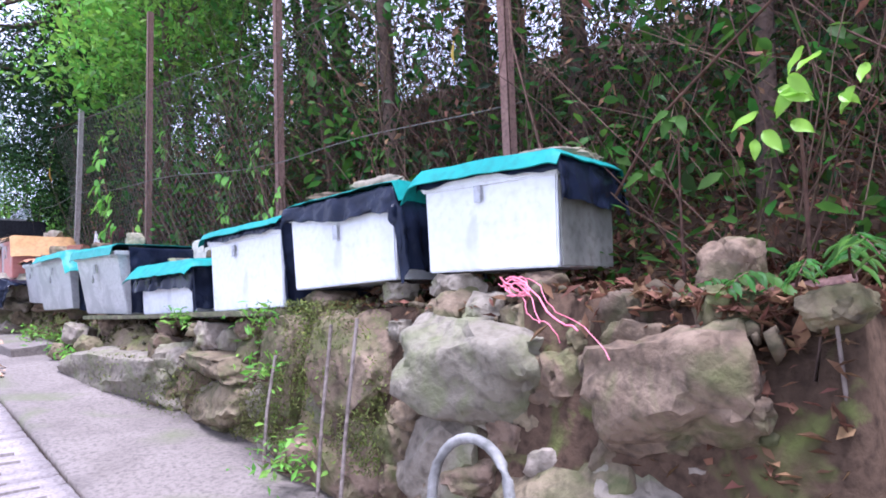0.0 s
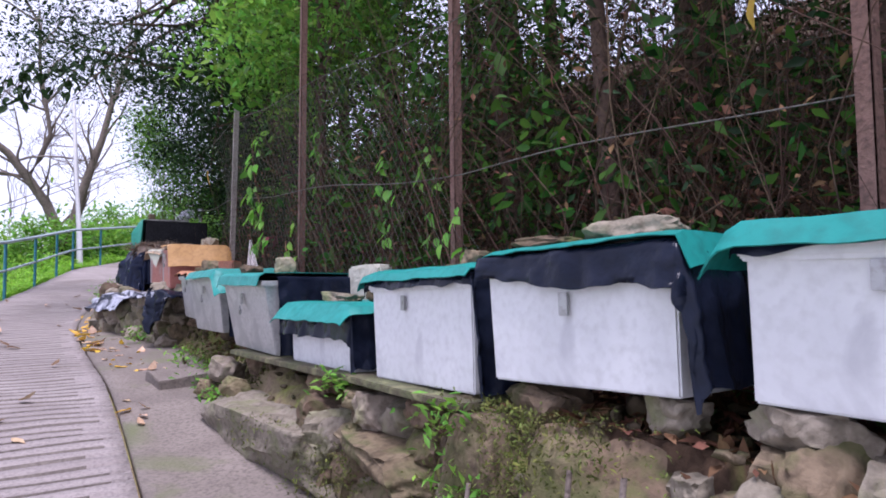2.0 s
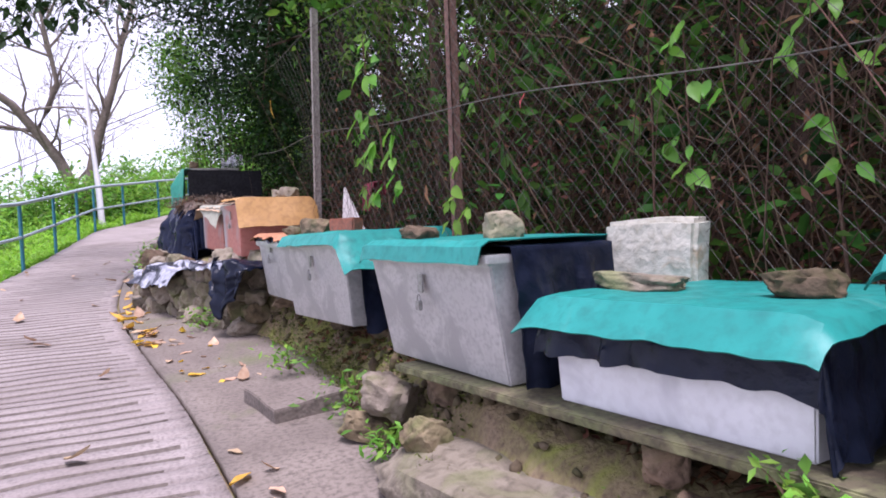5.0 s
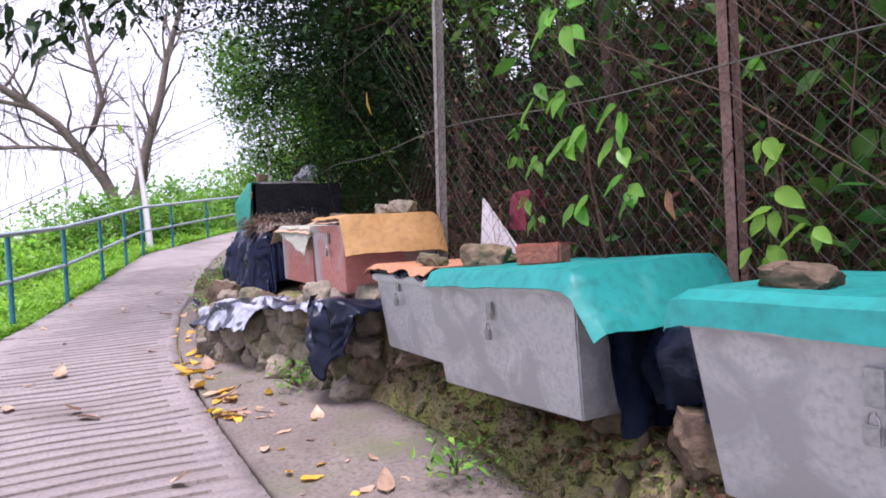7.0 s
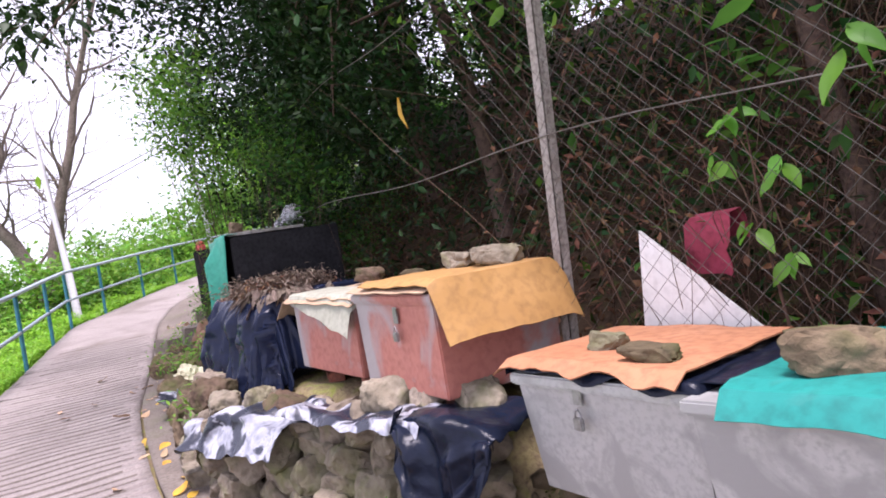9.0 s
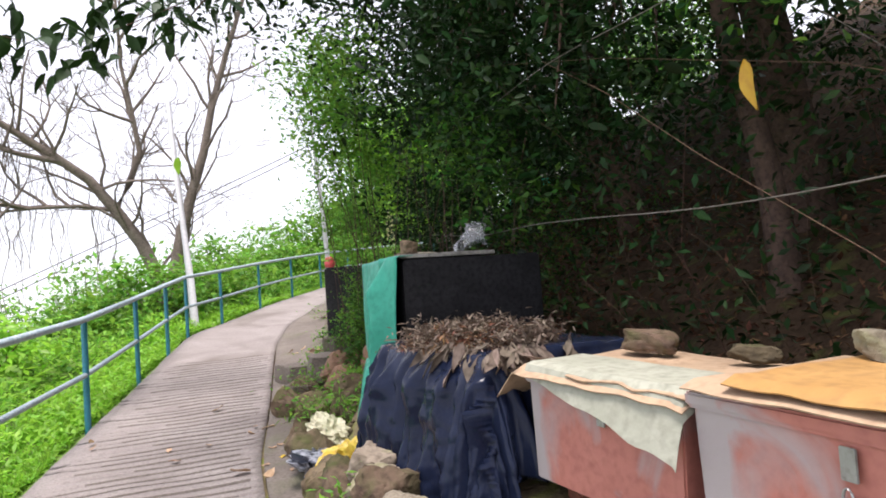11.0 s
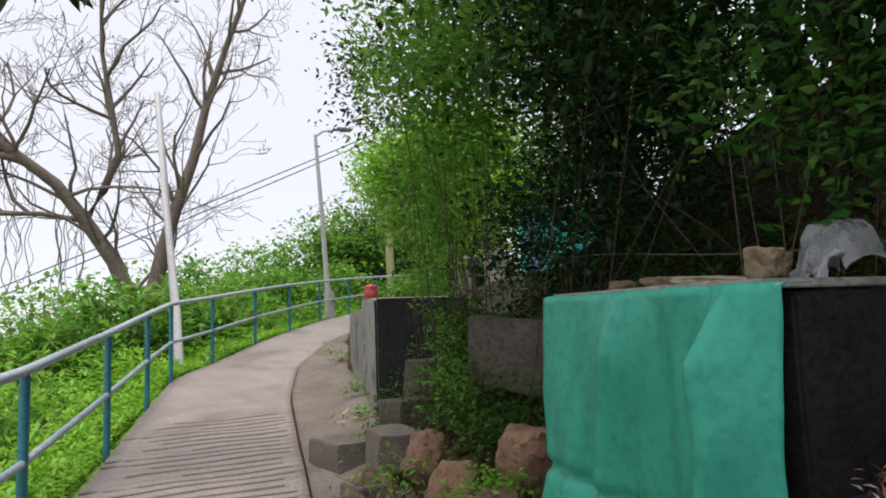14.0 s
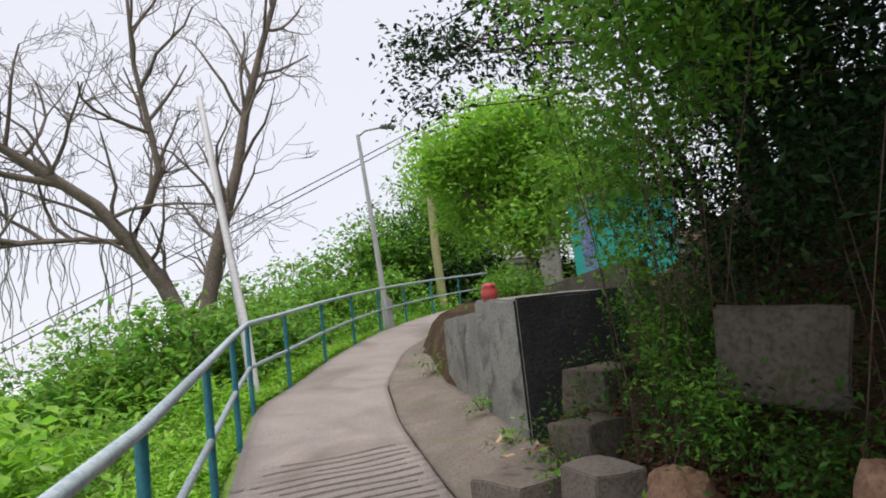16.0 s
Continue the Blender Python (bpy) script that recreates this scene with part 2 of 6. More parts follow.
YELLOWLEAF = material("fallen_yellow_leaf", ((0.60, 0.36, 0.03), (0.66, 0.44, 0.06), (0.45, 0.24, 0.04)), 0.7, 20, 6, 0.0, rand="object", spread=0.25, leaf=0.25)
PALELEAF = material("fallen_tan_leaf", ((0.42, 0.28, 0.17), (0.52, 0.38, 0.26), (0.3, 0.18, 0.1)), 0.8, 20, 6, 0.0, rand="object", spread=0.3, leaf=0.2)

# ---- mesh helpers ----
RNG = np.random.default_rng(7)


def tri_mesh(name, v, f, mat):
    """A mesh from arrays of vertices and triangles or quads."""
    v, f = np.asarray(v, np.float32), np.asarray(f, np.int32)
    me = bpy.data.meshes.new(name)
    k = f.shape[1]
    me.vertices.add(len(v))
    me.vertices.foreach_set("co", v.ravel())
    me.loops.add(f.size)
    me.loops.foreach_set("vertex_index", f.ravel())
    me.polygons.add(len(f))
    me.polygons.foreach_set("loop_start", np.arange(0, f.size, k, dtype=np.int32))
    me.update(calc_edges=True)
    if mat:
        me.materials.append(mat)
    return me


def smooth(me):
    me.polygons.foreach_set("use_smooth", np.ones(len(me.polygons), bool))
    return me


def part(name, bm, mat, parent=None, label="", soft=False):
    """Links a bmesh (or a mesh) as one mesh object under a thing or a part."""
    if isinstance(bm, bpy.types.Mesh):
        me = bm
    else:
        me = bpy.data.meshes.new(name)
        bm.to_mesh(me)
        bm.free()
        me.materials.append(mat)
    if soft:
        smooth(me)
    ob = new(name, me)
    if parent:
        ob.parent = parent
    if label:
        ob["label"] = label
    return ob


def thing(name, label, category, m=None, group="", kind=""):
    ob = new(name)
    ob.empty_display_size = 0.1
    if m is not None:
        ob.matrix_world = m
    return tagged(ob, label, category, group, kind)


def block(size, at=(0, 0, 0), bevel=0.0, taper=1.0, wobble=0.0, seed=0, cuts=0):
    """A box centred on at; taper narrows its foot; wobble makes faces and edges uneven."""
    bm = bmesh.new()
    bmesh.ops.create_cube(bm, size=1.0)
    if cuts:
        bmesh.ops.subdivide_edges(bm, edges=bm.edges[:], cuts=cuts, use_grid_fill=True)
    for w in bm.verts:
        k = 1 - (1 - taper) * (0.5 - w.co.z)
        w.co = Vector((w.co.x * size[0] * k, w.co.y * size[1] * k, w.co.z * size[2]))
    if bevel:
        bmesh.ops.bevel(bm, geom=bm.edges[:] if not cuts else [e for e in bm.edges if e.calc_face_angle(0) > 0.5], offset=bevel, segments=2, affect="EDGES", clamp_overlap=True)
    for w in bm.verts:
        if wobble:
            w.co += wobble * noise.noise_vector(w.co * 3.0 + Vector((seed, seed * 1.7, 0)))
        w.co += Vector(at)
    return bm


def tube_arrays(points, radii, sides=6):
    """Vertices and quads of a tube along points."""
    pts = np.asarray(points, float)
    rad = np.full(len(pts), radii, float) if np.isscalar(radii) else np.asarray(radii, float)
    d = np.gradient(pts, axis=0)
    d /= np.linalg.norm(d, axis=1, keepdims=True) + 1e-9
    ref = np.where(np.abs(d[:, 2:3]) > 0.9, np.array([[1.0, 0, 0]]), np.array([[0, 0, 1.0]]))
    a = np.cross(d, ref)
    a /= np.linalg.norm(a, axis=1, keepdims=True) + 1e-9
    b = np.cross(d, a)
    ang = np.linspace(0, 2 * np.pi, sides, endpoint=False)
    ring = a[:, None] * np.cos(ang)[None, :, None] + b[:, None] * np.sin(ang)[None, :, None]
    v = (pts[:, None] + ring * rad[:, None, None]).reshape(-1, 3)
    n = len(pts)
    i, j = np.meshgrid(np.arange(n - 1), np.arange(sides), indexing="ij")
    k = (j + 1) % sides
    f = np.stack([i * sides + j, i * sides + k, (i + 1) * sides + k, (i + 1) * sides + j], -1).reshape(-1, 4)
    return v, f


class Bundle:
    """Gathers pieces into one mesh."""

    def __init__(self):
        self.v, self.f, self.n = [], [], 0

    def add(self, v, f):
        self.v.append(v)
        self.f.append(f + self.n)
        self.n += len(v)

    def tube(self, points, radii, sides=6):
        self.add(*tube_arrays(points, radii, sides))

    def mesh(self, name, mat, soft=True):
        me = tri_mesh(name, np.concatenate(self.v), np.concatenate(self.f), mat)
        return smooth(me) if soft else me


def leaf_mesh(name, centres, size, mat, droop=0.4, up=0.35, narrow=0.42, rng=RNG, jitter=0.35, fine=False):
    """Many small pointed leaves, each a folded blade of two triangles."""
    c = np.asarray(centres, float)
    n = len(c)
    d = rng.normal(size=(n, 3))
    d[:, 2] = d[:, 2] * 0.6 - droop
    d /= np.linalg.norm(d, axis=1, keepdims=True)
    nn = rng.normal(size=(n, 3)) + np.array([0, 0, up * 3])
    s = np.cross(d, nn)
    s /= np.linalg.norm(s, axis=1, keepdims=True) + 1e-9
    lift = np.cross(s, d)
    sz = (size * (1 + jitter * rng.normal(size=n)).clip(0.4, 1.9))[:, None]
    base, tip = c - d * sz * 0.5, c + d * sz * 0.5
    mid = c - d * sz * 0.08
    left, right = mid + s * sz * narrow * 0.5 + lift * sz * 0.09, mid - s * sz * narrow * 0.5 + lift * sz * 0.09
    if fine:
        wide, out = s * sz * narrow * 0.46, lift * sz * 0.07
        a, c2 = c - d * sz * 0.22, c + d * sz * 0.16
        v = np.stack([base, a - wide + out, c2 - wide * 0.9 + out, tip, c2 + wide * 0.9 + out, a + wide + out], 1).reshape(-1, 3)
        o = np.arange(n)[:, None] * 6
        f = np.concatenate([o + np.array([q]) for q in ((0, 1, 2), (0, 2, 3), (0, 3, 4), (0, 4, 5))], 1).reshape(-1, 3)
        return tri_mesh(name, v, f, mat)
    v = np.stack([base, right, tip, left], 1).reshape(-1, 3)
    o = np.arange(n)[:, None] * 4
    f = np.concatenate([o + np.array([[0, 1, 2]]), o + np.array([[0, 2, 3]])], 1).reshape(-1, 3)
    return tri_mesh(name, v, f, mat)


def clumps(rng, centre, radii, n_clump, per, spread, shell=0.35):
    """Leaf centres in loose clumps through an uneven ellipsoid."""
    u = rng.normal(size=(n_clump, 3))
    u /= np.linalg.norm(u, axis=1, keepdims=True)
    r = rng.uniform(shell, 1.0, n_clump) ** 0.6 * rng.uniform(0.75, 1.12, n_clump)
    cc = np.asarray(centre) + u * r[:, None] * np.asarray(radii)
    q = cc[:, None] + rng.normal(size=(n_clump, per, 3)) * np.array([1, 1, 0.55]) * spread
    return q.reshape(-1, 3), cc


# ---- lie of the land ----
GY = (-40, -8, 0, 1.1, 3.7, 5.87, 8.7, 9.35, 10.9, 13, 14.8, 16.3, 18.5, 20.1, 40, 80)
GZ = (-4.0, -0.9, 0.15, 0.42, 0.74, 0.97, 1.08, 1.11, 1.20, 1.30, 1.41, 1.565, 1.815, 1.99, 4.15, 7.5)
LY = (-40, 0, 9, 12.5, 15.0, 16.8, 18.5, 20.0, 21.2, 23.15, 25.0, 26.8, 28.4, 30.0, 31.4, 33, 60)
LX = (-1.6, -1.3, -1.0, -0.62, -0.17, 0.25, 0.64, 1.0, 1.68, 2.7, 3.8, 5.0, 6.3, 7.8, 9.4, 11.4, 48)
JY = (-40, 3.5, 7, 9.6, 10.8, 12, 13.3, 14.1, 15.2, 16.3, 18.4, 20.4, 22.8, 25, 28, 31, 33, 60)
JX = (0.8, 0.82, 0.84, 0.74, 0.76, 0.87, 1.03, 1.21, 1.44, 1.66, 2.1, 2.72, 3.9, 5.4, 8.2, 11.6, 14.2, 50)
FY = (-40, 3.5, 4.2, 5, 6, 7.5, 8.3, 9, 9.9, 10.4, 11.4, 12.5, 13.5, 14.5, 16, 18, 19.6, 23, 25, 28, 31, 33, 60)
FX = (1.75, 1.68, 1.5, 1.4, 1.47, 1.62, 1.56, 1.42, 1.12, 0.98, 1.08, 1.25, 1.5, 1.82, 2.2, 2.75, 3.1, 4.3, 5.8, 8.6, 12.1, 14.8, 51)
TY = (-40, 0, 2, 3, 4, 5, 6, 7.5, 8.4, 8.9, 10.3, 11.5, 13, 14.5, 16.2, 17, 20, 26, 30, 40, 80)
TZ = (1.2, 1.45, 1.47, 1.40, 1.27, 1.24, 1.27, 1.27, 1.38, 1.6, 1.64, 1.62, 1.68, 1.8, 1.87, 2.2, 2.6, 3.2, 3.6, 5, 9)


def ground_z(y):
    return sum(np.interp(np.asarray(y) + o, GY, GZ) for o in (-0.6, -0.3, 0, 0.3, 0.6)) / 5


def left_x(y):
    return np.interp(y, LY, LX)


def joint_x(y):
    return sum(np.interp(np.asarray(y) + o, JY, JX) for o in (-0.3, 0, 0.3)) / 3


def foot_x(y):
    return np.interp(y, FY, FX)


def terrace_z(y):
    return np.interp(y, TY, TZ)


def step01(a):
    a = np.clip(a, 0, 1)
    return a * a * (3 - 2 * a)


def land_z(x, y):
    """Height of the ground sheet."""
    x, y = np.asarray(x, float), np.asarray(y, float)
    g, xl, xf, t = ground_z(y), left_x(y), foot_x(y), terrace_z(y)
    bumps = 0.05 * np.sin(3.1 * x + 1.3 * np.sin(2.3 * y)) * np.cos(2.7 * y + 0.8) + 0.025 * np.sin(9 * x + 2 * y) * np.cos(8 * y - 3 * x)
    d = np.clip(xl - 0.1 - x, 0, None)
    left = g - 0.05 - 0.16 * d - 0.012 * np.clip(d - 3, 0, 22) ** 2 + np.minimum(d, 1) * bumps * 2.5
    run = np.where(y < 0.5, 0.8, np.where(y < 3.6, 0.12, np.where(y < 8.4, 0.34, 0.45)))
    r = step01((x - xf) / run)
    back = np.where(y < 16, 2.4, 2.4 + 1.05 * (y - 16))
    hill = 0.62 * np.clip(x - back, 0, 5) + 0.42 * np.clip(x - back - 5, 0, 40)
    right = (g - 0.03) * (1 - r) + t * r + hill + bumps * r
    under = g - 0.06
    return np.where(x < xl - 0.1, left, np.where(x < xf, under, right))


def axis(*runs):
    out = []
    for a, b, s in runs:
        out += list(np.arange(a, b, s))
    return np.array(out + [runs[-1][1]])


gx = axis((-260, -60, 40), (-60, -20, 8), (-20, -4, 1.0), (-4, 4, 0.09), (4, 9, 0.3), (9, 30, 1.5), (30, 90, 10), (90, 260, 40))
gy = axis((-90, -20, 10), (-20, -3, 1.5), (-3, 0, 0.3), (0, 20, 0.1), (20, 34, 0.3), (34, 70, 2), (70, 280, 30))
X, Y = np.meshgrid(gx, gy)
Z = land_z(X, Y)
ni, nj = X.shape
I, J = np.meshgrid(np.arange(ni - 1), np.arange(nj - 1), indexing="ij")
quads = np.stack([I * nj + J, I * nj + J + 1, (I + 1) * nj + J + 1, (I + 1) * nj + J], -1).reshape(-1, 4)
land = tri_mesh("ground", np.stack([X, Y, Z], -1).reshape(-1, 3), quads, TURF)
land.materials.append(SOIL)
land.materials.append(MOSS)
fx, fy = X[:-1, :-1].ravel(), Y[:-1, :-1].ravel()
land.polygons.foreach_set("material_index", np.where(fx < left_x(fy) + 0.2, 0, np.where((fx < 1.95) & (fy > 2.5) & (fy < 14.5), 2, 1)).astype(np.int32))
smooth(land)
tagged(new("ground", land), "hillside ground of turf, moss and leaf litter", "ground", kind="structure")
# added sea sheet, its pale colour painting white haze below the horizon
sea = tri_mesh("water", [(-4500, -4500, -30), (4500, -4500, -30), (4500, 4500, -30), (-4500, 4500, -30)], [(0, 1, 2, 3)], SEA)
tagged(new("water", sea), "added pale sea far below, coloured as haze", "sea", kind="structure")


# ---- path ----
def build_path():
    ys, dip = [], []
    y = -14.0
    while y < 46:
        if 2.0 < y < 17.5:
            ys += [y, y + 0.094, y + 0.099, y + 0.125]
            dip += [0, 0, 1, 1]
            y += 0.132 + 0.012 * math.sin(y * 9.1)
        else:
            ys.append(y)
            dip.append(0)
            y += 0.35
    ys, dip = np.array(ys), np.array(dip)
    cols = np.array([0, 0.05, 0.1, 0.15, 0.24, 0.42, 0.55, 0.68, 0.8, 0.9, 0.95, 1.0])
    worn = np.array([0, 0, 0, 0.8, 1, 1, 1, 1, 1, 1, 0.9, 0.2])
    xl, xj, z = left_x(ys) - 0.02, joint_x(ys) - 0.012, ground_z(ys)
    px = xl[:, None] + (xj - xl)[:, None] * cols
    uneven = 0.004 * np.sin(px * 7 + ys[:, None] * 3) + 0.003 * np.sin(ys[:, None] * 17 + px * 5)
    pz = z[:, None] + uneven - 0.02 * dip[:, None] * worn
    py = ys[:, None] + 0.012 * np.sin(px * 5 + ys[:, None])
    n, k = px.shape
    v = np.stack([px, py, pz], -1).reshape(-1, 3)
    i, j = np.meshgrid(np.arange(n - 1), np.arange(k - 1), indexing="ij")
    f = np.stack([i * k + j, i * k + j + 1, (i + 1) * k + j + 1, (i + 1) * k + j], -1).reshape(-1, 4)
    low = v.reshape(n, k, 3)[:, [0, -1]].copy()
    low[:, :, 2] -= 0.12
    side = []
    base = len(v)
    for r in range(n - 1):
        side.append((r * k, (r + 1) * k, base + 2 * (r + 1), base + 2 * r))
        side.append((r * k + k - 1, base + 2 * r + 1, base + 2 * (r + 1) + 1, (r + 1) * k + k - 1))
    me = tri_mesh("path", np.concatenate([v, low.reshape(-1, 3)]), np.concatenate([f, np.array(side)]), CONCRETE)
    # groove floors and walls get the darker tone, shade included
    me.materials.append(GROOVEDARK)
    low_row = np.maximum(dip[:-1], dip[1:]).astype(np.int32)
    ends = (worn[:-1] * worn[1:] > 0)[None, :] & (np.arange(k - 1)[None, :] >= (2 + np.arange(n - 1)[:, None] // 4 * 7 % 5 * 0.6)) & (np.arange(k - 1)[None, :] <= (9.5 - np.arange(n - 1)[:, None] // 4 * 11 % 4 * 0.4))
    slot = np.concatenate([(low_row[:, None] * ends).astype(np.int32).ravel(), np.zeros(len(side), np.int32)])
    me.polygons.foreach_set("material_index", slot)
    tagged(new("path", me), "worn brown concrete ramp path with cross grooves", "path", kind="structure")

    ys = np.arange(-14, 46, 0.15)
    cols = np.linspace(0, 1, 9)
    xj, xf = joint_x(ys) + 0.012, foot_x(ys) + 0.12
    px = xj[:, None] + (xf - xj)[:, None] * cols
    tilt = np.interp(ys, (0, 6, 10, 14.5, 16, 20), (0.02, 0.03, 0.02, 0.05, 0.2, 0.05))
    pz = ground_z(ys)[:, None] + 0.006 + tilt[:, None] * cols ** 1.4 + 0.006 * np.sin(px * 6 + ys[:, None] * 2.2)
    n, k = px.shape
    v = np.stack([px, np.repeat(ys[:, None], k, 1), pz], -1).reshape(-1, 3)
    i, j = np.meshgrid(np.arange(n - 1), np.arange(k - 1), indexing="ij")
    f = np.stack([i * k + j, i * k + j + 1, (i + 1) * k + j + 1, (i + 1) * k + j], -1).reshape(-1, 4)
    me = smooth(tri_mesh("apron", v, f, APRON))
    ob = tagged(new("pavement", me), "stained concrete apron beside the path", "pavement", kind="structure")
    so = ob.modifiers.new("thick", "SOLIDIFY")
    so.thickness, so.offset = 0.08, -1


build_path()

# ---- rocks ----
ROCKS = []
for k in range(10):
    rr = np.random.default_rng(40 + k)
    bm = bmesh.new()
    bmesh.ops.create_icosphere(bm, subdivisions=4, radius=1.25)
    # a block split along random planes, then weathered
    planes = [(1, 0, 0), (-1, 0, 0), (0, 1, 0), (0, -1, 0), (0, 0, 1), (0, 0, -1)]
    cuts = [(Vector(p) + Vector(rr.normal(size=3)) * 0.16, rr.uniform(0.78, 0.95)) for p in planes]
    cuts += [(Vector(rr.normal(size=3)), rr.uniform(0.82, 1.0)) for _ in range(7)]
    off = Vector((k * 7.3, k * 3.1, k * 1.9))
    for w in bm.verts:
        c = w.co.copy()
        for nrm, d in cuts:
            nrm = nrm.normalized()
            over = c.dot(nrm) - d
            if over > 0:
                c -= nrm * over * 0.97
        split = max(0.0, 1 - 9 * abs(noise.noise(c * 1.2 + off * 2))) * 0.09
        c *= 1 + 0.12 * noise.noise(c * 1.5 + off) + 0.085 * noise.noise(c * 3.6 + off) + 0.055 * noise.noise(c * 9 + off) - split
        w.co = c
    me = bpy.data.meshes.new("stone")
    bm.to_mesh(me)
    bm.free()
    me.materials.append(ROCK)
    smooth(me)
    me.set_sharp_from_angle(angle=radians(38))
    pale = me.copy()
    pale.materials[0] = PALEROCK
    ROCKS.append((me, pale))


def rock(at, size, turn=(0, 0, 0), which=0, pale=False, parent=None, name="stone"):
    ob = new(name, ROCKS[which % 10][1 if pale else 0])
    ob.matrix_world = pose(*at, *turn) @ Matrix.Diagonal((*size, 1))
    if parent:
        ob.parent = parent
    return ob


# dry-stone retaining wall under the first boxes
wall = thing("stone_wall", "dry-stone retaining wall of rough mossy boulders", "wall")
BIG = [  # y, z, half sizes along x, y, z, tilt, pale
    (1.72, 1.22, 0.26, 0.40, 0.20, 8, True), (0.98, 1.2, 0.24, 0.27, 0.2, -18, False), (2.45, 1.18, 0.22, 0.30, 0.25, 0, False),
    (3.05, 1.12, 0.22, 0.26, 0.30, 5, False), (3.7, 1.10, 0.26, 0.45, 0.09, 2, False), (3.65, 0.88, 0.26, 0.42, 0.16, 0, False),
    (4.85, 0.95, 0.24, 0.85, 0.20, -2, True), (1.9, 0.85, 0.2, 0.24, 0.22, 20, True), (1.3, 0.78, 0.22, 0.3, 0.2, 0, False), (2.6, 0.72, 0.25, 0.36, 0.2, 0, False), (1.05, 0.86, 0.2, 0.22, 0.14, 20, True),
]
for k, (y, z, a, b, c, tilt, pale) in enumerate(BIG):
    rock((float(foot_x(y)) + 0.16, y, z), (a, b, c), (tilt, 4 * math.sin(k), 6 * math.cos(k * 2)), k, pale, wall)
rw = random.Random(3)
for row in range(9):
    y = 0.82
    while y < 4.3:
        w = rw.uniform(0.1, 0.24)
        z = float(ground_z(y)) + 0.06 + row * 0.14 + rw.uniform(-0.03, 0.03)
        if z < float(terrace_z(y)) - 0.03:
            rock((float(foot_x(y)) + 0.12 + 0.02 * row + rw.uniform(-0.03, 0.05), y + w / 2, z), (rw.uniform(0.12, 0.18), w * 0.6, rw.uniform(0.07, 0.12)), (rw.uniform(-15, 15), rw.uniform(-12, 12), rw.uniform(-20, 20)), rw.randrange(10), rw.random() < 0.25, wall)
        y += w

loose = random.Random(9)
for k in range(18):
    y = loose.uniform(-0.5, 0.85)
    x = float(foot_x(y)) + loose.uniform(0.0, 0.3)
    rock((x, y, float(land_z(x, y)) + 0.015), (loose.uniform(0.04, 0.09), loose.uniform(0.05, 0.1), loose.uniform(0.03, 0.06)), (loose.uniform(-20, 20), loose.uniform(-20, 20), loose.uniform(0, 180)), loose.randrange(10), False, wall)

# rubble wall under the red boxes
rubble = thing("rubble_wall", "loose grey rubble wall under the red boxes", "wall")
for row in range(5):
    y = 8.55
    while y < 11.3:
        w = rw.uniform(0.13, 0.3)
        z = float(ground_z(y)) + 0.06 + row * 0.13 + rw.uniform(-0.02, 0.02)
        if z < 1.62 + 0.02 * row:
            rock((float(foot_x(y)) + 0.05 + 0.035 * row + rw.uniform(-0.05, 0.04), y + w / 2, z), (rw.uniform(0.08, 0.14), w * 0.58, rw.uniform(0.075, 0.125)), (rw.uniform(-25, 25), rw.uniform(-20, 20), rw.uniform(-30, 30)), rw.randrange(10), rw.random() < 0.75, rubble)
        y += w


# ---- boxes along the bank ----
def frame_of(near, far):
    """The pose at a box's near front foot: x runs along its front, y out to the path, z up."""
    near, far = Vector(near), Vector(far)
    ax = (far - near).normalized()
    ay = Vector((0, 0, 1)).cross(ax).normalized()
    az = ax.cross(ay)
    m = Matrix((ax, ay, az)).transposed().to_4x4()
    m.translation = near
    return m, (far - near).length


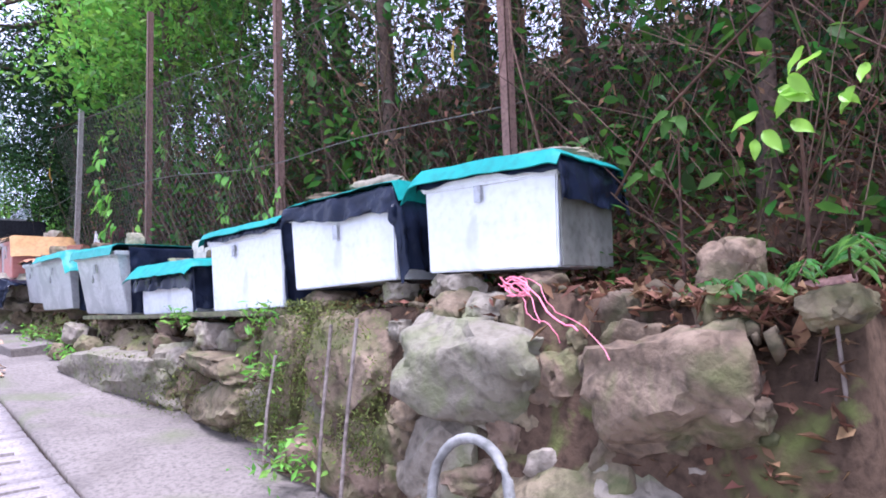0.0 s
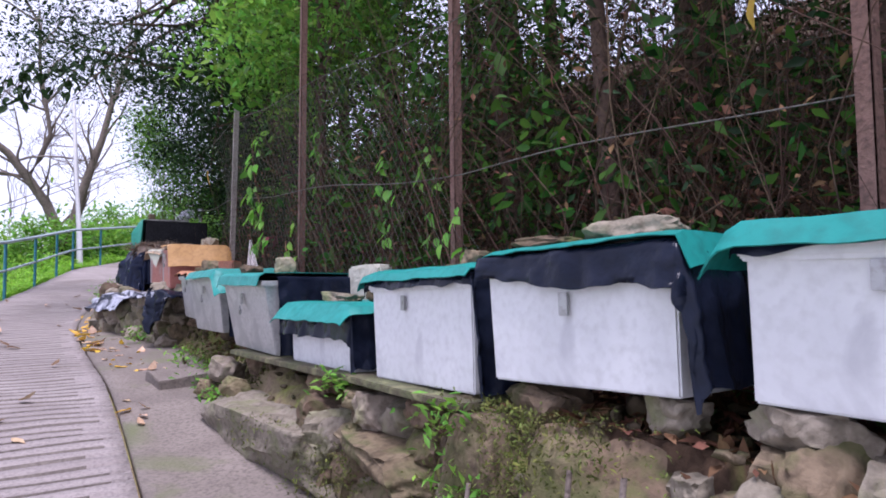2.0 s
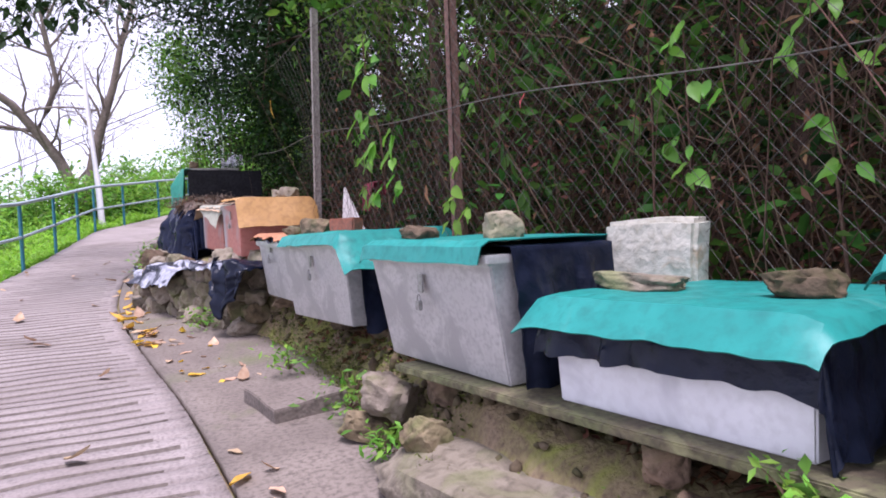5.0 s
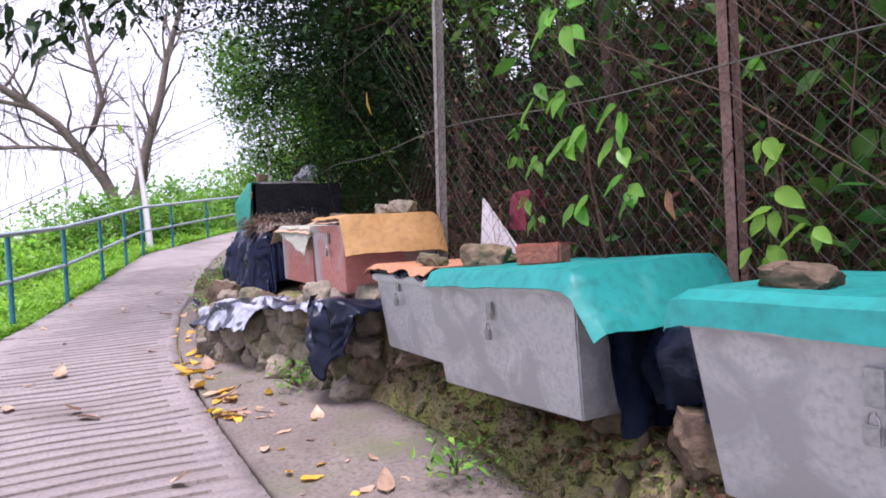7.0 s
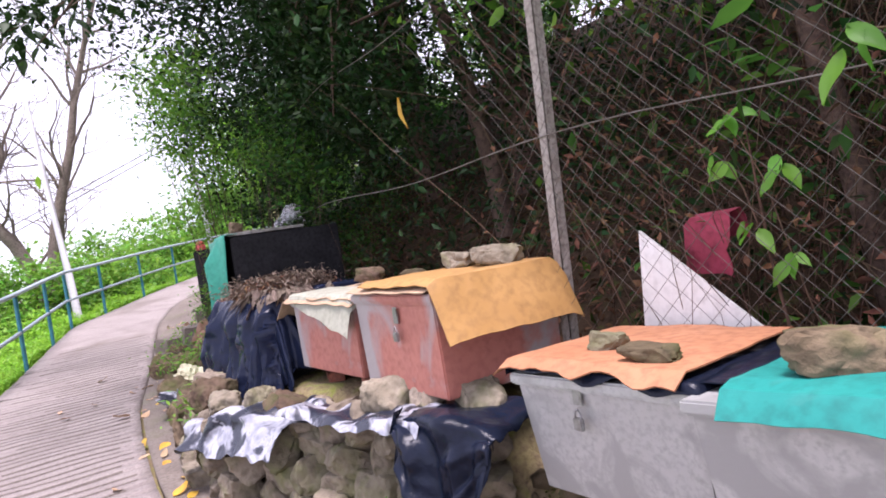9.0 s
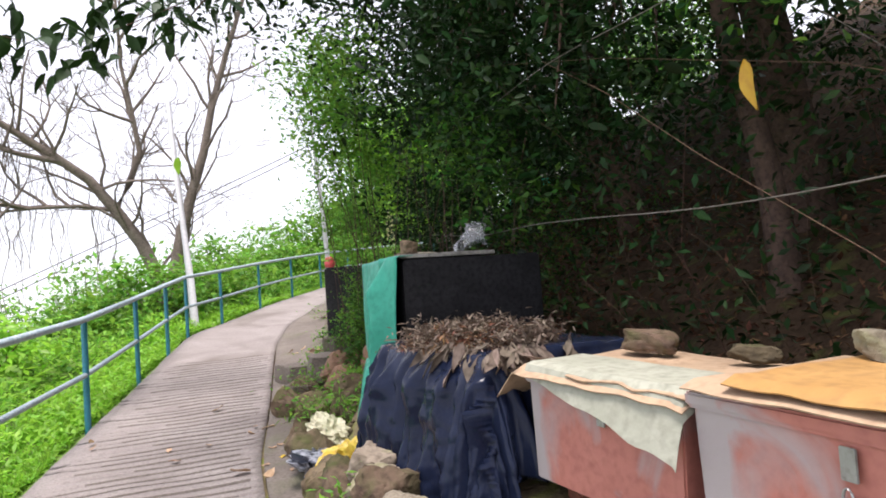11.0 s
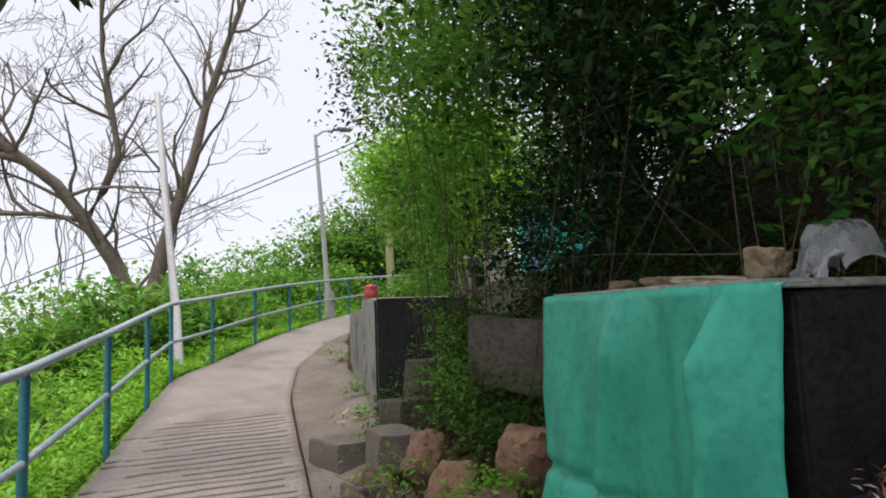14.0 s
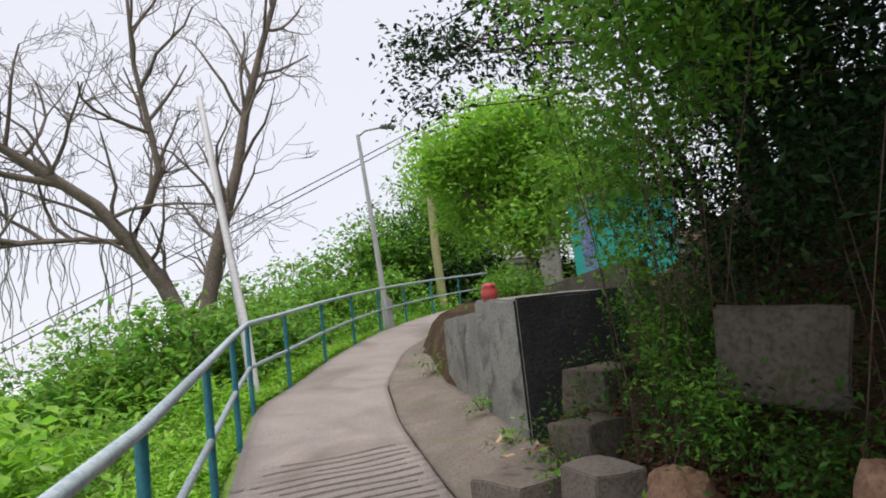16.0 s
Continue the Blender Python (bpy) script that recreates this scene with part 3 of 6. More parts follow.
def trunk_box(name, label, near, far, depth, high, mat, taper=0.97, latch=0.5, lock=True, lid=True, low=0.0, hs=0.7, end=None, lean=0.0, rake=0.0, group="boxes on the bank"):
    """A sheet-metal or plywood chest: body with folded rim, lid, hasp and padlock. lean: how far its top juts out over its foot; rake: how far its near end draws in at the foot."""
    m, length = frame_of(near, far)
    ob = thing(name, label, "box", m, group)
    bm = block((length, depth, high - 0.03), (length / 2, -depth / 2, (high - 0.03) / 2), 0.006, taper, 0.002, length * 9, 2)
    for w in bm.verts:
        w.co.y += lean * w.co.z / high
        w.co.x += rake * (1 - w.co.z / high) * (1 - w.co.x / length)
    top, jut = m @ pose(0, lean, 0), lean * (1 - 0.1 / high)
    part("body", bm, mat, ob)
    for k, (sx, sy, px, py) in enumerate(((length + 0.01, 0.012, length / 2, 0.003), (0.012, depth, -0.002, -depth / 2), (0.012, depth, length + 0.002, -depth / 2))):
        part("corner_strip", block((sx, sy, 0.02), (px, py + lean * (1 - 0.045 / high), high - 0.045), 0.002), mat, ob)
    if end:
        # thin added panel: bare plywood, its grey also holding the end's shade
        part("end_panel", block((0.008, depth - 0.02, high - 0.07), (-0.003, -depth / 2, (high - 0.07) / 2 + 0.004), 0.002, taper), end, ob, "bare plywood end with its shade in the grey")
    if lid:
        part("lid", block((length + 0.03, depth + 0.03, 0.035), (length / 2, lean - depth / 2, high - 0.03), 0.006, 1, 0.002, 3, 2), mat, ob)
    if latch:
        h = part("hasp", block((0.055 * hs, 0.006, 0.10 * hs), (length * latch, jut + 0.012, high - 0.025 - 0.05 * hs - low), 0.002), STEEL, ob, "dull steel hasp")
        if lock:
            bm = block((0.038, 0.016, 0.04), (length * latch, jut + 0.022, high - 0.15 - low), 0.004)
            p = part("padlock", bm, STEEL, h, "small steel padlock")
            t = np.linspace(0, np.pi, 9)
            b = Bundle()
            b.tube(np.stack([length * latch + 0.012 * np.cos(t), np.full(9, jut + 0.022), high - 0.132 - low + 0.026 * np.sin(t)], -1), 0.003, 6)
            part("shackle", b.mesh("shackle", STEEL), STEEL, h)
    return ob, top, length


def drape(name, label, category, m, length, depth, high, mat, over, amp=0.012, rough_edge=0.03, seed=1, lift=0.012, slope=0.0, thick=0.003, flare=0.25, inset=(0, 0), group="", ripple=1.0, cell=0.03, skew=0.0, point=0.0):
    """A sheet laid over a box and folded down its sides. over: how far it hangs at the front, near end, far end and back."""
    fr, ne, fa, ba = over
    u0, u1 = -ne + inset[0], length + fa - inset[1]
    v0, v1 = -depth - ba, fr
    nu, nv = max(8, int((u1 - u0) / cell)), max(8, int((v1 - v0) / cell))
    us, vs = np.linspace(u0, u1, nu), np.linspace(v0, v1, nv)
    verts = []
    for i, u in enumerate(us):
        for j, v in enumerate(vs):
            edge = min(i, nu - 1 - i, j, nv - 1 - j)
            q = Vector((u * 4 + seed * 5.1, v * 4, seed * 2.3))
            du, dv = max(0 + inset[0] - u, u - length + inset[1], 0), max(v - 0, -depth - v, 0)
            if v > 0:
                dv *= 1 - skew * min(max(u / length, 0), 1) - point * abs(2 * min(max(u / length, 0), 1) - 1)
            su, sv = (1 if u > length / 2 else -1), (1 if v > -depth / 2 else -1)
            if edge == 0:
                k = rough_edge * noise.noise(q * 2.5)
                du, dv = du + (k if du > 0 else 0), dv + (k if dv > 0 else 0)
            drop = max(du, dv) + 0.4 * min(du, dv)
            fold = amp * noise.noise(q) + 0.4 * amp * noise.noise(q * 3)
            hang = min(1.0, drop / 0.05)
            q1 = u if dv >= du else v
            wave = ripple * hang * min(1, drop * 5) * (0.011 * math.sin(q1 * 21 + seed + 2.2 * math.sin(q1 * 8 + seed)) + 0.006 * math.sin(q1 * 47 + 3 * math.sin(q1 * 11)) + 0.02 * abs(noise.noise(Vector((q1 * 9, seed * 3.3, drop * 1.5)))))
            if name == "plastic_film" and ripple > 1.5:
                n1, n2 = noise.noise(Vector((q1 * 5 + 0.7 * drop, drop * 0.9, seed))), noise.noise(Vector((q1 * 12 - drop * 2, drop * 1.8, seed + 3)))
                wave += hang * min(1, drop * 6) * (0.055 * max(0.0, 1 - 2.2 * abs(n1)) ** 3 + 0.024 * max(0.0, 1 - 2 * abs(n2)) ** 2)
            if name == "plastic_film":
                wave += hang * (0.016 * abs(noise.noise(Vector((u * 9 + v * 3, v * 9 - u * 3, seed + 7)))) + 0.009 * abs(noise.noise(Vector((u * 21, v * 21, seed + 9)))))
            x = min(max(u, inset[0]), length - inset[1]) + su * (du > 0) * (0.02 + flare * du + (max(wave + fold * 1.5, -0.003) if du > dv else 0))
            y = min(max(v, -depth), 0) + sv * (dv > 0) * (0.02 + flare * dv + (max(wave + fold * 1.5, -0.003) if dv >= du else 0))
            z = high + lift + fold * (1 - 0.5 * hang) + slope * (v + depth / 2) - 0.94 * drop
            verts.append((x, y, z))
    i, j = np.meshgrid(np.arange(nu - 1), np.arange(nv - 1), indexing="ij")
    f = np.stack([i * nv + j, (i + 1) * nv + j, (i + 1) * nv + j + 1, i * nv + j + 1], -1).reshape(-1, 4)
    me = smooth(tri_mesh(name, verts, f, mat))
    if name != "plastic_film":
        me.set_sharp_from_angle(angle=radians(28))
    rim = set(range(nv)) | set(range((nu - 1) * nv, nu * nv)) | set(range(0, nu * nv, nv)) | set(range(nv - 1, nu * nv, nv))
    for e in me.edges:
        if e.vertices[0] in rim and e.vertices[1] in rim:
            e.use_edge_sharp = True
    ob = tagged(new(name, me), label, category, group)
    ob.matrix_world = m
    so = ob.modifiers.new("thick", "SOLIDIFY")
    so.thickness, so.offset = thick, 0
    return ob


def top_stone(m, u, v, high, size, k, label, pale=False, turn=0):
    ob = rock((0, 0, 0), size, (0, 0, 0), k, pale)
    ob.matrix_world = m @ pose(u, v, high + size[2] * 0.78, 4, -3, turn) @ Matrix.Diagonal((*size, 1))
    return tagged(ob, label, "stone", "stones weighing down the sheets")


BOXES = {}
white_lab = "white-painted hive box with a steel hasp on stone supports"
BOXES["a"] = trunk_box("storage_box", white_lab, (1.91, 1.44, 1.575), (1.84, 2.07, 1.57), 0.42, 0.385, WHITE, latch=0.55, low=0.03, hs=0.65, lock=False, end=PLYGREY)
BOXES["b"] = trunk_box("storage_box", "wide white-painted hive box under black film", (1.82, 2.24, 1.55), (1.745, 2.98, 1.51), 0.5, 0.40, WHITE, latch=0.52, lock=False, low=0.09)
BOXES["c"] = trunk_box("storage_box", "white hive box with scuffed paint on a plank", (1.78, 3.14, 1.425), (1.74, 3.93, 1.39), 0.5, 0.45, WHITE, latch=0.62, low=0.05, hs=0.65, lock=False)
BOXES["d"] = trunk_box("storage_box", "low white hive box half hidden by a black flap", (1.72, 4.12, 1.385), (1.68, 4.96, 1.36), 0.6, 0.30, WHITE, latch=0, hs=0.65, lock=False)
BOXES["e"] = trunk_box("storage_box", "grey galvanised metal chest with hasp on a plank", (1.645, 5.165, 1.36), (1.60, 6.055, 1.355), 0.6, 0.48, GALV, 0.96, lean=0.08, latch=0.52, low=0.07, hs=0.75)
BOXES["f"] = trunk_box("storage_box", "grey galvanised metal chest with a combination padlock", (1.659, 6.555, 1.394), (1.63, 7.585, 1.365), 0.62, 0.485, GALV, 1.0, lean=0.07, rake=0.085, latch=0.5, low=0.07)
BOXES["g"] = trunk_box("storage_box", "plain grey metal chest beside the mossy bank", (1.66, 7.62, 1.43), (1.63, 8.31, 1.44), 0.55, 0.42, GALV, 0.95, latch=0.6, lean=0.04)
BOXES["h"] = trunk_box("storage_box", "salmon-red chest with grey worn patches on bricks", (1.54, 8.68, 1.715), (1.57, 9.44, 1.73), 0.6, 0.43, SALMON, 0.97, latch=0.42, low=0.04)
BOXES["i"] = trunk_box("storage_box", "small salmon-red chest with worn grey paint", (1.58, 9.5, 1.73), (1.53, 10.2, 1.76), 0.55, 0.40, SALMON, 0.97, latch=0.45, low=0.05, lock=False)


def sheet(key, high, depth, mat, label, over, **kw):
    ob, m, length = BOXES[key]
    return drape(kw.pop("name", "tarp_sheet"), label, "tarp", m, length, depth, high, mat, over, **kw)


def film(key, high, depth, label, over, **kw):
    return sheet(key, high, depth, BLACKPL, label, over, name="plastic_film", cell=0.018, lift=0.004 + 1.4 * kw.setdefault("amp", 0.006), flare=kw.pop("flare", 0.1), **kw)


film("a", 0.385, 0.42, "black plastic film hanging at the end of a white box", (0.05, 0.17, 0.06, 0.1), seed=2)
sheet("a", 0.410, 0.42, TEAL, "stiff teal tarpaulin sheet roofing a white box", (0.07, 0.03, 0.12, 0.1), seed=3, amp=0.006, flare=0.55, slope=0.02, thick=0.005, ripple=0.1, rough_edge=0.008)
film("b", 0.40, 0.5, "wrinkled black plastic film hanging over a box front", (0.15, 0.42, 0.02, 0.1), seed=4, amp=0.012, skew=0.4, ripple=1.1)
sheet("b", 0.425, 0.5, TEAL, "teal tarpaulin sheet lying on black film", (0.015, 0.10, 0.02, 0.1), seed=5, flare=0.4, amp=0.006, ripple=0.1, rough_edge=0.01)
film("c", 0.45, 0.5, "black plastic film over a white hive box", (0.06, 0.5, 0.08, 0.1), seed=6, amp=0.01)
sheet("c", 0.475, 0.5, TEAL, "teal tarpaulin sheet with a curled end", (0.05, 0.02, 0.08, 0.1), seed=7, flare=0.6, thick=0.005, ripple=0.12, amp=0.006, rough_edge=0.01)
film("d", 0.30, 0.6, "loose black plastic flap over a low box", (0.17, 0.32, 0.05, 0.05), seed=8, amp=0.014, ripple=1.1)
sheet("d", 0.330, 0.6, TEAL, "faded teal sheet bent over a low box", (0.10, 0.05, 0.08, 0.05), seed=9, flare=0.85, amp=0.008, thick=0.005, ripple=0.1, rough_edge=0.01)
film("e", 0.48, 0.6, "black plastic film down the side of a grey chest", (-0.08, 0.52, 0.1, 0.1), seed=10, ripple=1.2)
sheet("e", 0.505, 0.6, TEAL, "teal tarpaulin sheet taped over a grey chest", (0.085, 0.0, 0.05, 0.1), seed=11, flare=0.22, thick=0.004, ripple=0.25, amp=0.005, rough_edge=0.008)
film("f", 0.485, 0.62, "black plastic film behind a teal sheet", (-0.07, 0.55, 0.02, 0.1), seed=12, ripple=1.2)
sheet("f", 0.510, 0.62, TEAL, "bright teal sheet with a hanging corner", (0.075, 0.22, -0.12, 0.15), seed=13, flare=0.62, amp=0.01, thick=0.004, ripple=0.25, rough_edge=0.01)
film("g", 0.42, 0.55, "black film edge under an orange board", (0.02, 0.03, 0.04, 0.1), seed=14)
sheet("g", 0.445, 0.55, ORANGECARD, "warped orange board lying on a grey chest", (0.03, -0.02, 0.04, 0.02), name="board", seed=15, flare=0.9, thick=0.005, ripple=0.1, amp=0.007)
sheet("h", 0.443, 0.6, CARD, "tan cardboard sheet over a red chest", (0.02, 0.0, 0.0, 0.05), name="cardboard_sheet", seed=16, flare=0.97, thick=0.004, amp=0.004, ripple=0.0, rough_edge=0.006, lift=0.003)
sheet("h", 0.452, 0.58, GOLDCARD, "ochre corrugated sheet bent down over a red chest", (0.02, 0.25, -0.14, 0.06), name="cardboard_sheet", seed=17, flare=0.42, thick=0.004, amp=0.008, ripple=0.12, rough_edge=0.008, lift=0.02)
sheet("i", 0.403, 0.55, CARD, "layered tan cardboard weighted with stones", (0.03, 0.02, 0.16, 0.03), name="cardboard_sheet", seed=18, flare=0.97, thick=0.004, amp=0.004, ripple=0.0, rough_edge=0.012, lift=0.003)
sheet("i", 0.411, 0.5, CARD, "second tan cardboard sheet with a torn edge", (0.01, 0.02, -0.25, -0.1), name="cardboard_sheet", seed=29, flare=0.95, thick=0.004, amp=0.006, ripple=0.0, rough_edge=0.02, lift=0.003)
sheet("i", 0.418, 0.3, OLIVECARD, "faded olive card hanging over a red chest", (0.2, 0.06, -0.02, -0.06), name="cardboard_sheet", seed=19, flare=0.3, thick=0.002, amp=0.004, ripple=0.15, rough_edge=0.014, lift=0.003, skew=0.8)

stone_lab = "rough brown stone weighing down a sheet"
for key, u, v, h, size, k, pale, turn in (
    ("a", 0.15, -0.28, 0.415, (0.16, 0.1, 0.035), 1, True, 10), ("b", 0.25, -0.18, 0.43, (0.17, 0.09, 0.045), 2, True, 5), ("b", 0.55, -0.13, 0.43, (0.14, 0.08, 0.025), 3, False, 12), ("c", 0.22, -0.2, 0.48, (0.08, 0.07, 0.045), 4, False, 0), ("c", 0.5, -0.3, 0.48, (0.06, 0.05, 0.02), 5, False, 40),
    ("d", 0.72, -0.27, 0.335, (0.17, 0.1, 0.035), 6, True, 8), ("d", 0.16, -0.25, 0.335, (0.1, 0.08, 0.045), 7, False, 30),
    ("e", 0.16, -0.2, 0.51, (0.07, 0.055, 0.065), 8, True, 65), ("e", 0.68, -0.13, 0.51, (0.085, 0.07, 0.04), 9, False, 10), ("f", 0.72, -0.14, 0.515, (0.11, 0.075, 0.062), 0, False, 20), ("f", 0.86, -0.35, 0.515, (0.07, 0.06, 0.03), 3, False, 50),
    ("g", 0.45, -0.2, 0.45, (0.07, 0.05, 0.035), 4, True, 20), ("g", 0.2, -0.1, 0.45, (0.09, 0.05, 0.03), 5, False, 10), ("h", 0.5, -0.45, 0.47, (0.13, 0.06, 0.045), 6, True, 0), ("h", 0.2, -0.45, 0.47, (0.16, 0.06, 0.05), 7, True, 5), ("i", 0.5, -0.4, 0.43, (0.12, 0.06, 0.045), 8, False, 8), ("i", 0.1, -0.45, 0.43, (0.08, 0.05, 0.03), 2, False, 30),
):
    top_stone(BOXES[key][1], u, v, h, size, k, stone_lab if not pale else "pale flat stone weighing down a sheet", pale, turn)
slab = part("stone_slab", block((0.1, 0.4, 0.62), bevel=0.02, wobble=0.03, cuts=5), SLABROCK)
slab.matrix_world = pose(2.2, 5.02, 1.62, 0, 3, 10)
tagged(slab, "upright pale rock slab standing behind a low box", "stone")
bk = part("brick", block((0.2, 0.1, 0.09), bevel=0.01, wobble=0.018, cuts=3), BRICK)
bk.matrix_world = BOXES["f"][1] @ pose(0.415, -0.2, 0.562, 0, 0, 28)
tagged(bk, "mossy red brick lying on a teal sheet", "brick")

# stone and brick supports
for x, y, z, s in ((1.98, 1.55, 1.51, (0.12, 0.09, 0.065)), (1.95, 1.98, 1.51, (0.13, 0.11, 0.065)), (1.93, 2.35, 1.49, (0.1, 0.08, 0.055)), (1.88, 2.85, 1.45, (0.14, 0.12, 0.07)), (1.86, 3.25, 1.37, (0.1, 0.1, 0.06)), (1.75, 5.75, 1.25, (0.14, 0.12, 0.1)), (1.72, 4.55, 1.27, (0.07, 0.07, 0.07)), (1.74, 4.0, 1.29, (0.12, 0.14, 0.05)), (1.93, 6.75, 1.34, (0.1, 0.1, 0.07)), (1.93, 7.35, 1.33, (0.12, 0.12, 0.07)), (1.9, 7.8, 1.39, (0.12, 0.12, 0.07)), (1.78, 8.2, 1.39, (0.12, 0.12, 0.06))):
    tagged(rock((x, y, z), s, (0, 0, 30 * y), int(y * 7), y in (1.98, 2.35)), "rough stone propping up a box", "stone", "stones under the boxes")
for y in (8.75, 9.35, 9.6, 10.1):
    b = part("brick", block((0.09, 0.19, 0.065), bevel=0.006, wobble=0.008, cuts=1), BRICK)
    b.matrix_world = pose(1.68, y, 1.685, 0, 0, 20 * math.sin(y * 3))
    tagged(b, "worn red brick under a red chest", "brick", "bricks under the boxes")
pm, plen = frame_of((1.72, 3.1, 1.385), (1.56, 5.86, 1.315))
pl = part("plank", block((plen, 0.42, 0.03), (plen / 2, -0.185, 0.008), 0.005, 1, 0.012, 2, 5), PLANK)
pl.matrix_world = pm
tagged(pl, "long mossy wooden plank carrying three boxes", "plank")
drape("plastic_film", "black plastic film bunched between two grey chests", "tarp", frame_of((1.95, 6.12, 1.6), (1.94, 6.48, 1.62))[0], 0.36, 0.25, 0.06, BLACKPL, (0.22, 0.02, 0.02, 0.0), 0.07, 0.06, 35, flare=0.25, ripple=2.0, cell=0.02)
tagged(rock((1.84, 6.3, 1.38), (0.09, 0.1, 0.1), (10, 5, 40), 3), "mossy stone wedged between two grey chests", "stone", "stones under the boxes")
blk = part("concrete_block", block((0.4, 0.44, 0.14), bevel=0.006, wobble=0.022, cuts=4), APRON)
blk.matrix_world = pose(1.33, 6.66, 1.02, 0, 0, 6)
tagged(blk, "low flat concrete block on the apron", "block")

# ---- draped box with leaf litter, and the covered crate ----
m, length = frame_of((1.5, 10.42, 1.62), (1.46, 11.5, 1.62))
ob = thing("storage_box", "large box hidden under black plastic film", "box", m, "boxes on the bank")
part("body", block((length, 0.7, 0.55), (length / 2, -0.35, 0.275), 0.01), DARKIN, ob)
drape("plastic_film", "shiny black plastic film draped in folds to the ground", "tarp", m, length, 0.7, 0.56, GLOSSPL, (0.64, 0.5, 0.55, 0.1), 0.02, 0.12, 21, 0.01, flare=0.2, ripple=2.6, cell=0.014)
drape("plastic_film", "crumpled silver-backed film lying on rubble", "tarp", frame_of((1.2, 9.7, 1.56), (1.02, 10.5, 1.5))[0], 0.85, 0.3, 0.06, SILVERPL, (0.16, 0.05, 0.1, 0.0), 0.1, 0.05, 23, flare=0.7, ripple=0.9, cell=0.016)
drape("plastic_film", "strip of silver-backed film along the rubble top", "tarp", frame_of((1.42, 8.7, 1.63), (1.25, 9.7, 1.62))[0], 0.95, 0.18, 0.03, SILVERPL, (0.05, 0.02, 0.02, 0.0), 0.08, 0.03, 25, flare=0.6, ripple=0.2, cell=0.02)
drape("plastic_film", "black plastic film hanging down to a point", "tarp", frame_of((1.5, 8.38, 1.58), (1.42, 8.68, 1.6))[0], 0.42, 0.3, 0.08, BLACKPL, (0.52, 0.04, 0.04, 0.0), 0.04, 0.1, 27, flare=0.12, ripple=2.6, cell=0.02, point=0.72)
pts, _ = clumps(np.random.default_rng(5), (1.75, 10.98, 2.2), (0.36, 0.55, 0.05), 150, 46, 0.045, 0.05)
pts[:, 2] = np.clip(pts[:, 2], 2.19, 2.33)
tagged(new("leaf_litter", leaf_mesh("leaf_litter", pts, 0.036, BROWNLEAF, 0.0, 1.3, 0.2)), "heap of dry brown leaves on black film", "leaf litter", kind="stuff")
heap_seed = np.random.default_rng(15)
pts, _ = clumps(heap_seed, (1.72, 10.95, 2.22), (0.36, 0.56, 0.06), 150, 46, 0.05, 0.05)
pts[:, 2] = np.clip(pts[:, 2], 2.2, 2.35)
GREYLEAF = material("grey_dead_leaf", ((0.13, 0.095, 0.07), (0.20, 0.155, 0.12), (0.07, 0.05, 0.036)), 0.9, 30, 12, 0.0, rand="island", spread=0.4, leaf=0.15)
tagged(new("leaf_litter", leaf_mesh("leaf_litter", pts, 0.04, GREYLEAF, 0.05, 1.3, 0.22, heap_seed)), "grey withered leaves heaped on black film", "leaf litter", kind="stuff")

cm, clen = frame_of((1.64, 11.67, 1.72), (1.842, 12.92, 1.74))
crate = thing("covered_crate", "tall crate covered in black sheeting and sea-green tarpaulin", "crate", cm)
part("body", block((clen, 0.85, 0.92), (clen / 2, -0.43, 0.46), 0.01, 1, 0.006, 4, 3), DARKIN, crate, "black sheeting")
part("top_board", block((clen - 0.1, 0.6, 0.025), (clen / 2 + 0.04, -0.3, 0.945), 0.004, 1, 0.006, 6, 2), WALLCON, crate, "grey board")
gm = cm.copy()


def crate_tarp():
    """A stiff tarpaulin down the crate front: broad folds, a cinch low down and a flared foot."""
    us, ds = np.linspace(0, 1, 60), np.linspace(-0.1, 1.08, 56)
    verts = []
    for u in us:
        for d in ds:
            low = max(0.0, d - 0.68)
            q = Vector((u * 2.6, d * 1.6, 4.0))
            ridge = abs(noise.noise(Vector((u * 5 + d * 0.6, d * 0.8, 9)))) + 0.4 * abs(noise.noise(Vector((u * 9 - d * 1.5, d * 1.4, 2))))
            out = 0.035 + 0.03 * noise.noise(q) * min(1, max(d, 0) * 4) + 0.05 * ridge
            out += 1.5 * (0.09 * math.exp(-((u - 0.13) / 0.05) ** 2) - 0.03 * math.exp(-((u - 0.24) / 0.03) ** 2) + 0.04 * math.exp(-((u - 0.55 - 0.1 * d) / 0.06) ** 2)) * min(1, max(d, 0) * 5)
            out -= 0.03 * math.exp(-((d - 0.68) / 0.02) ** 2)
            out += 0.32 * low * (1.2 - 0.5 * u)
            x = clen * u - 0.5 * low * (1 - u) + 0.012 * noise.noise(Vector((3, d * 6, u * 9)))
            z = 0.945 - max(d, 0) * (1 - 0.12 * (d > 0.95) * noise.noise(Vector((u * 6, 1, 1))))
            verts.append((x, out if d > 0 else out + d, z + 0.004 * ridge))
    n, k = len(us), len(ds)
    i, j = np.meshgrid(np.arange(n - 1), np.arange(k - 1), indexing="ij")
    f = np.stack([i * k + j, (i + 1) * k + j, (i + 1) * k + j + 1, i * k + j + 1], -1).reshape(-1, 4)
    me = smooth(tri_mesh("tarp_sheet", verts, f, SEAGREEN))
    ob = tagged(new("tarp_sheet", me), "sea-green tarpaulin hanging down the crate front in folds", "tarp")
    ob.matrix_world = gm
    so = ob.modifiers.new("thick", "SOLIDIFY")
    so.thickness, so.offset = 0.003, 0


crate_tarp()
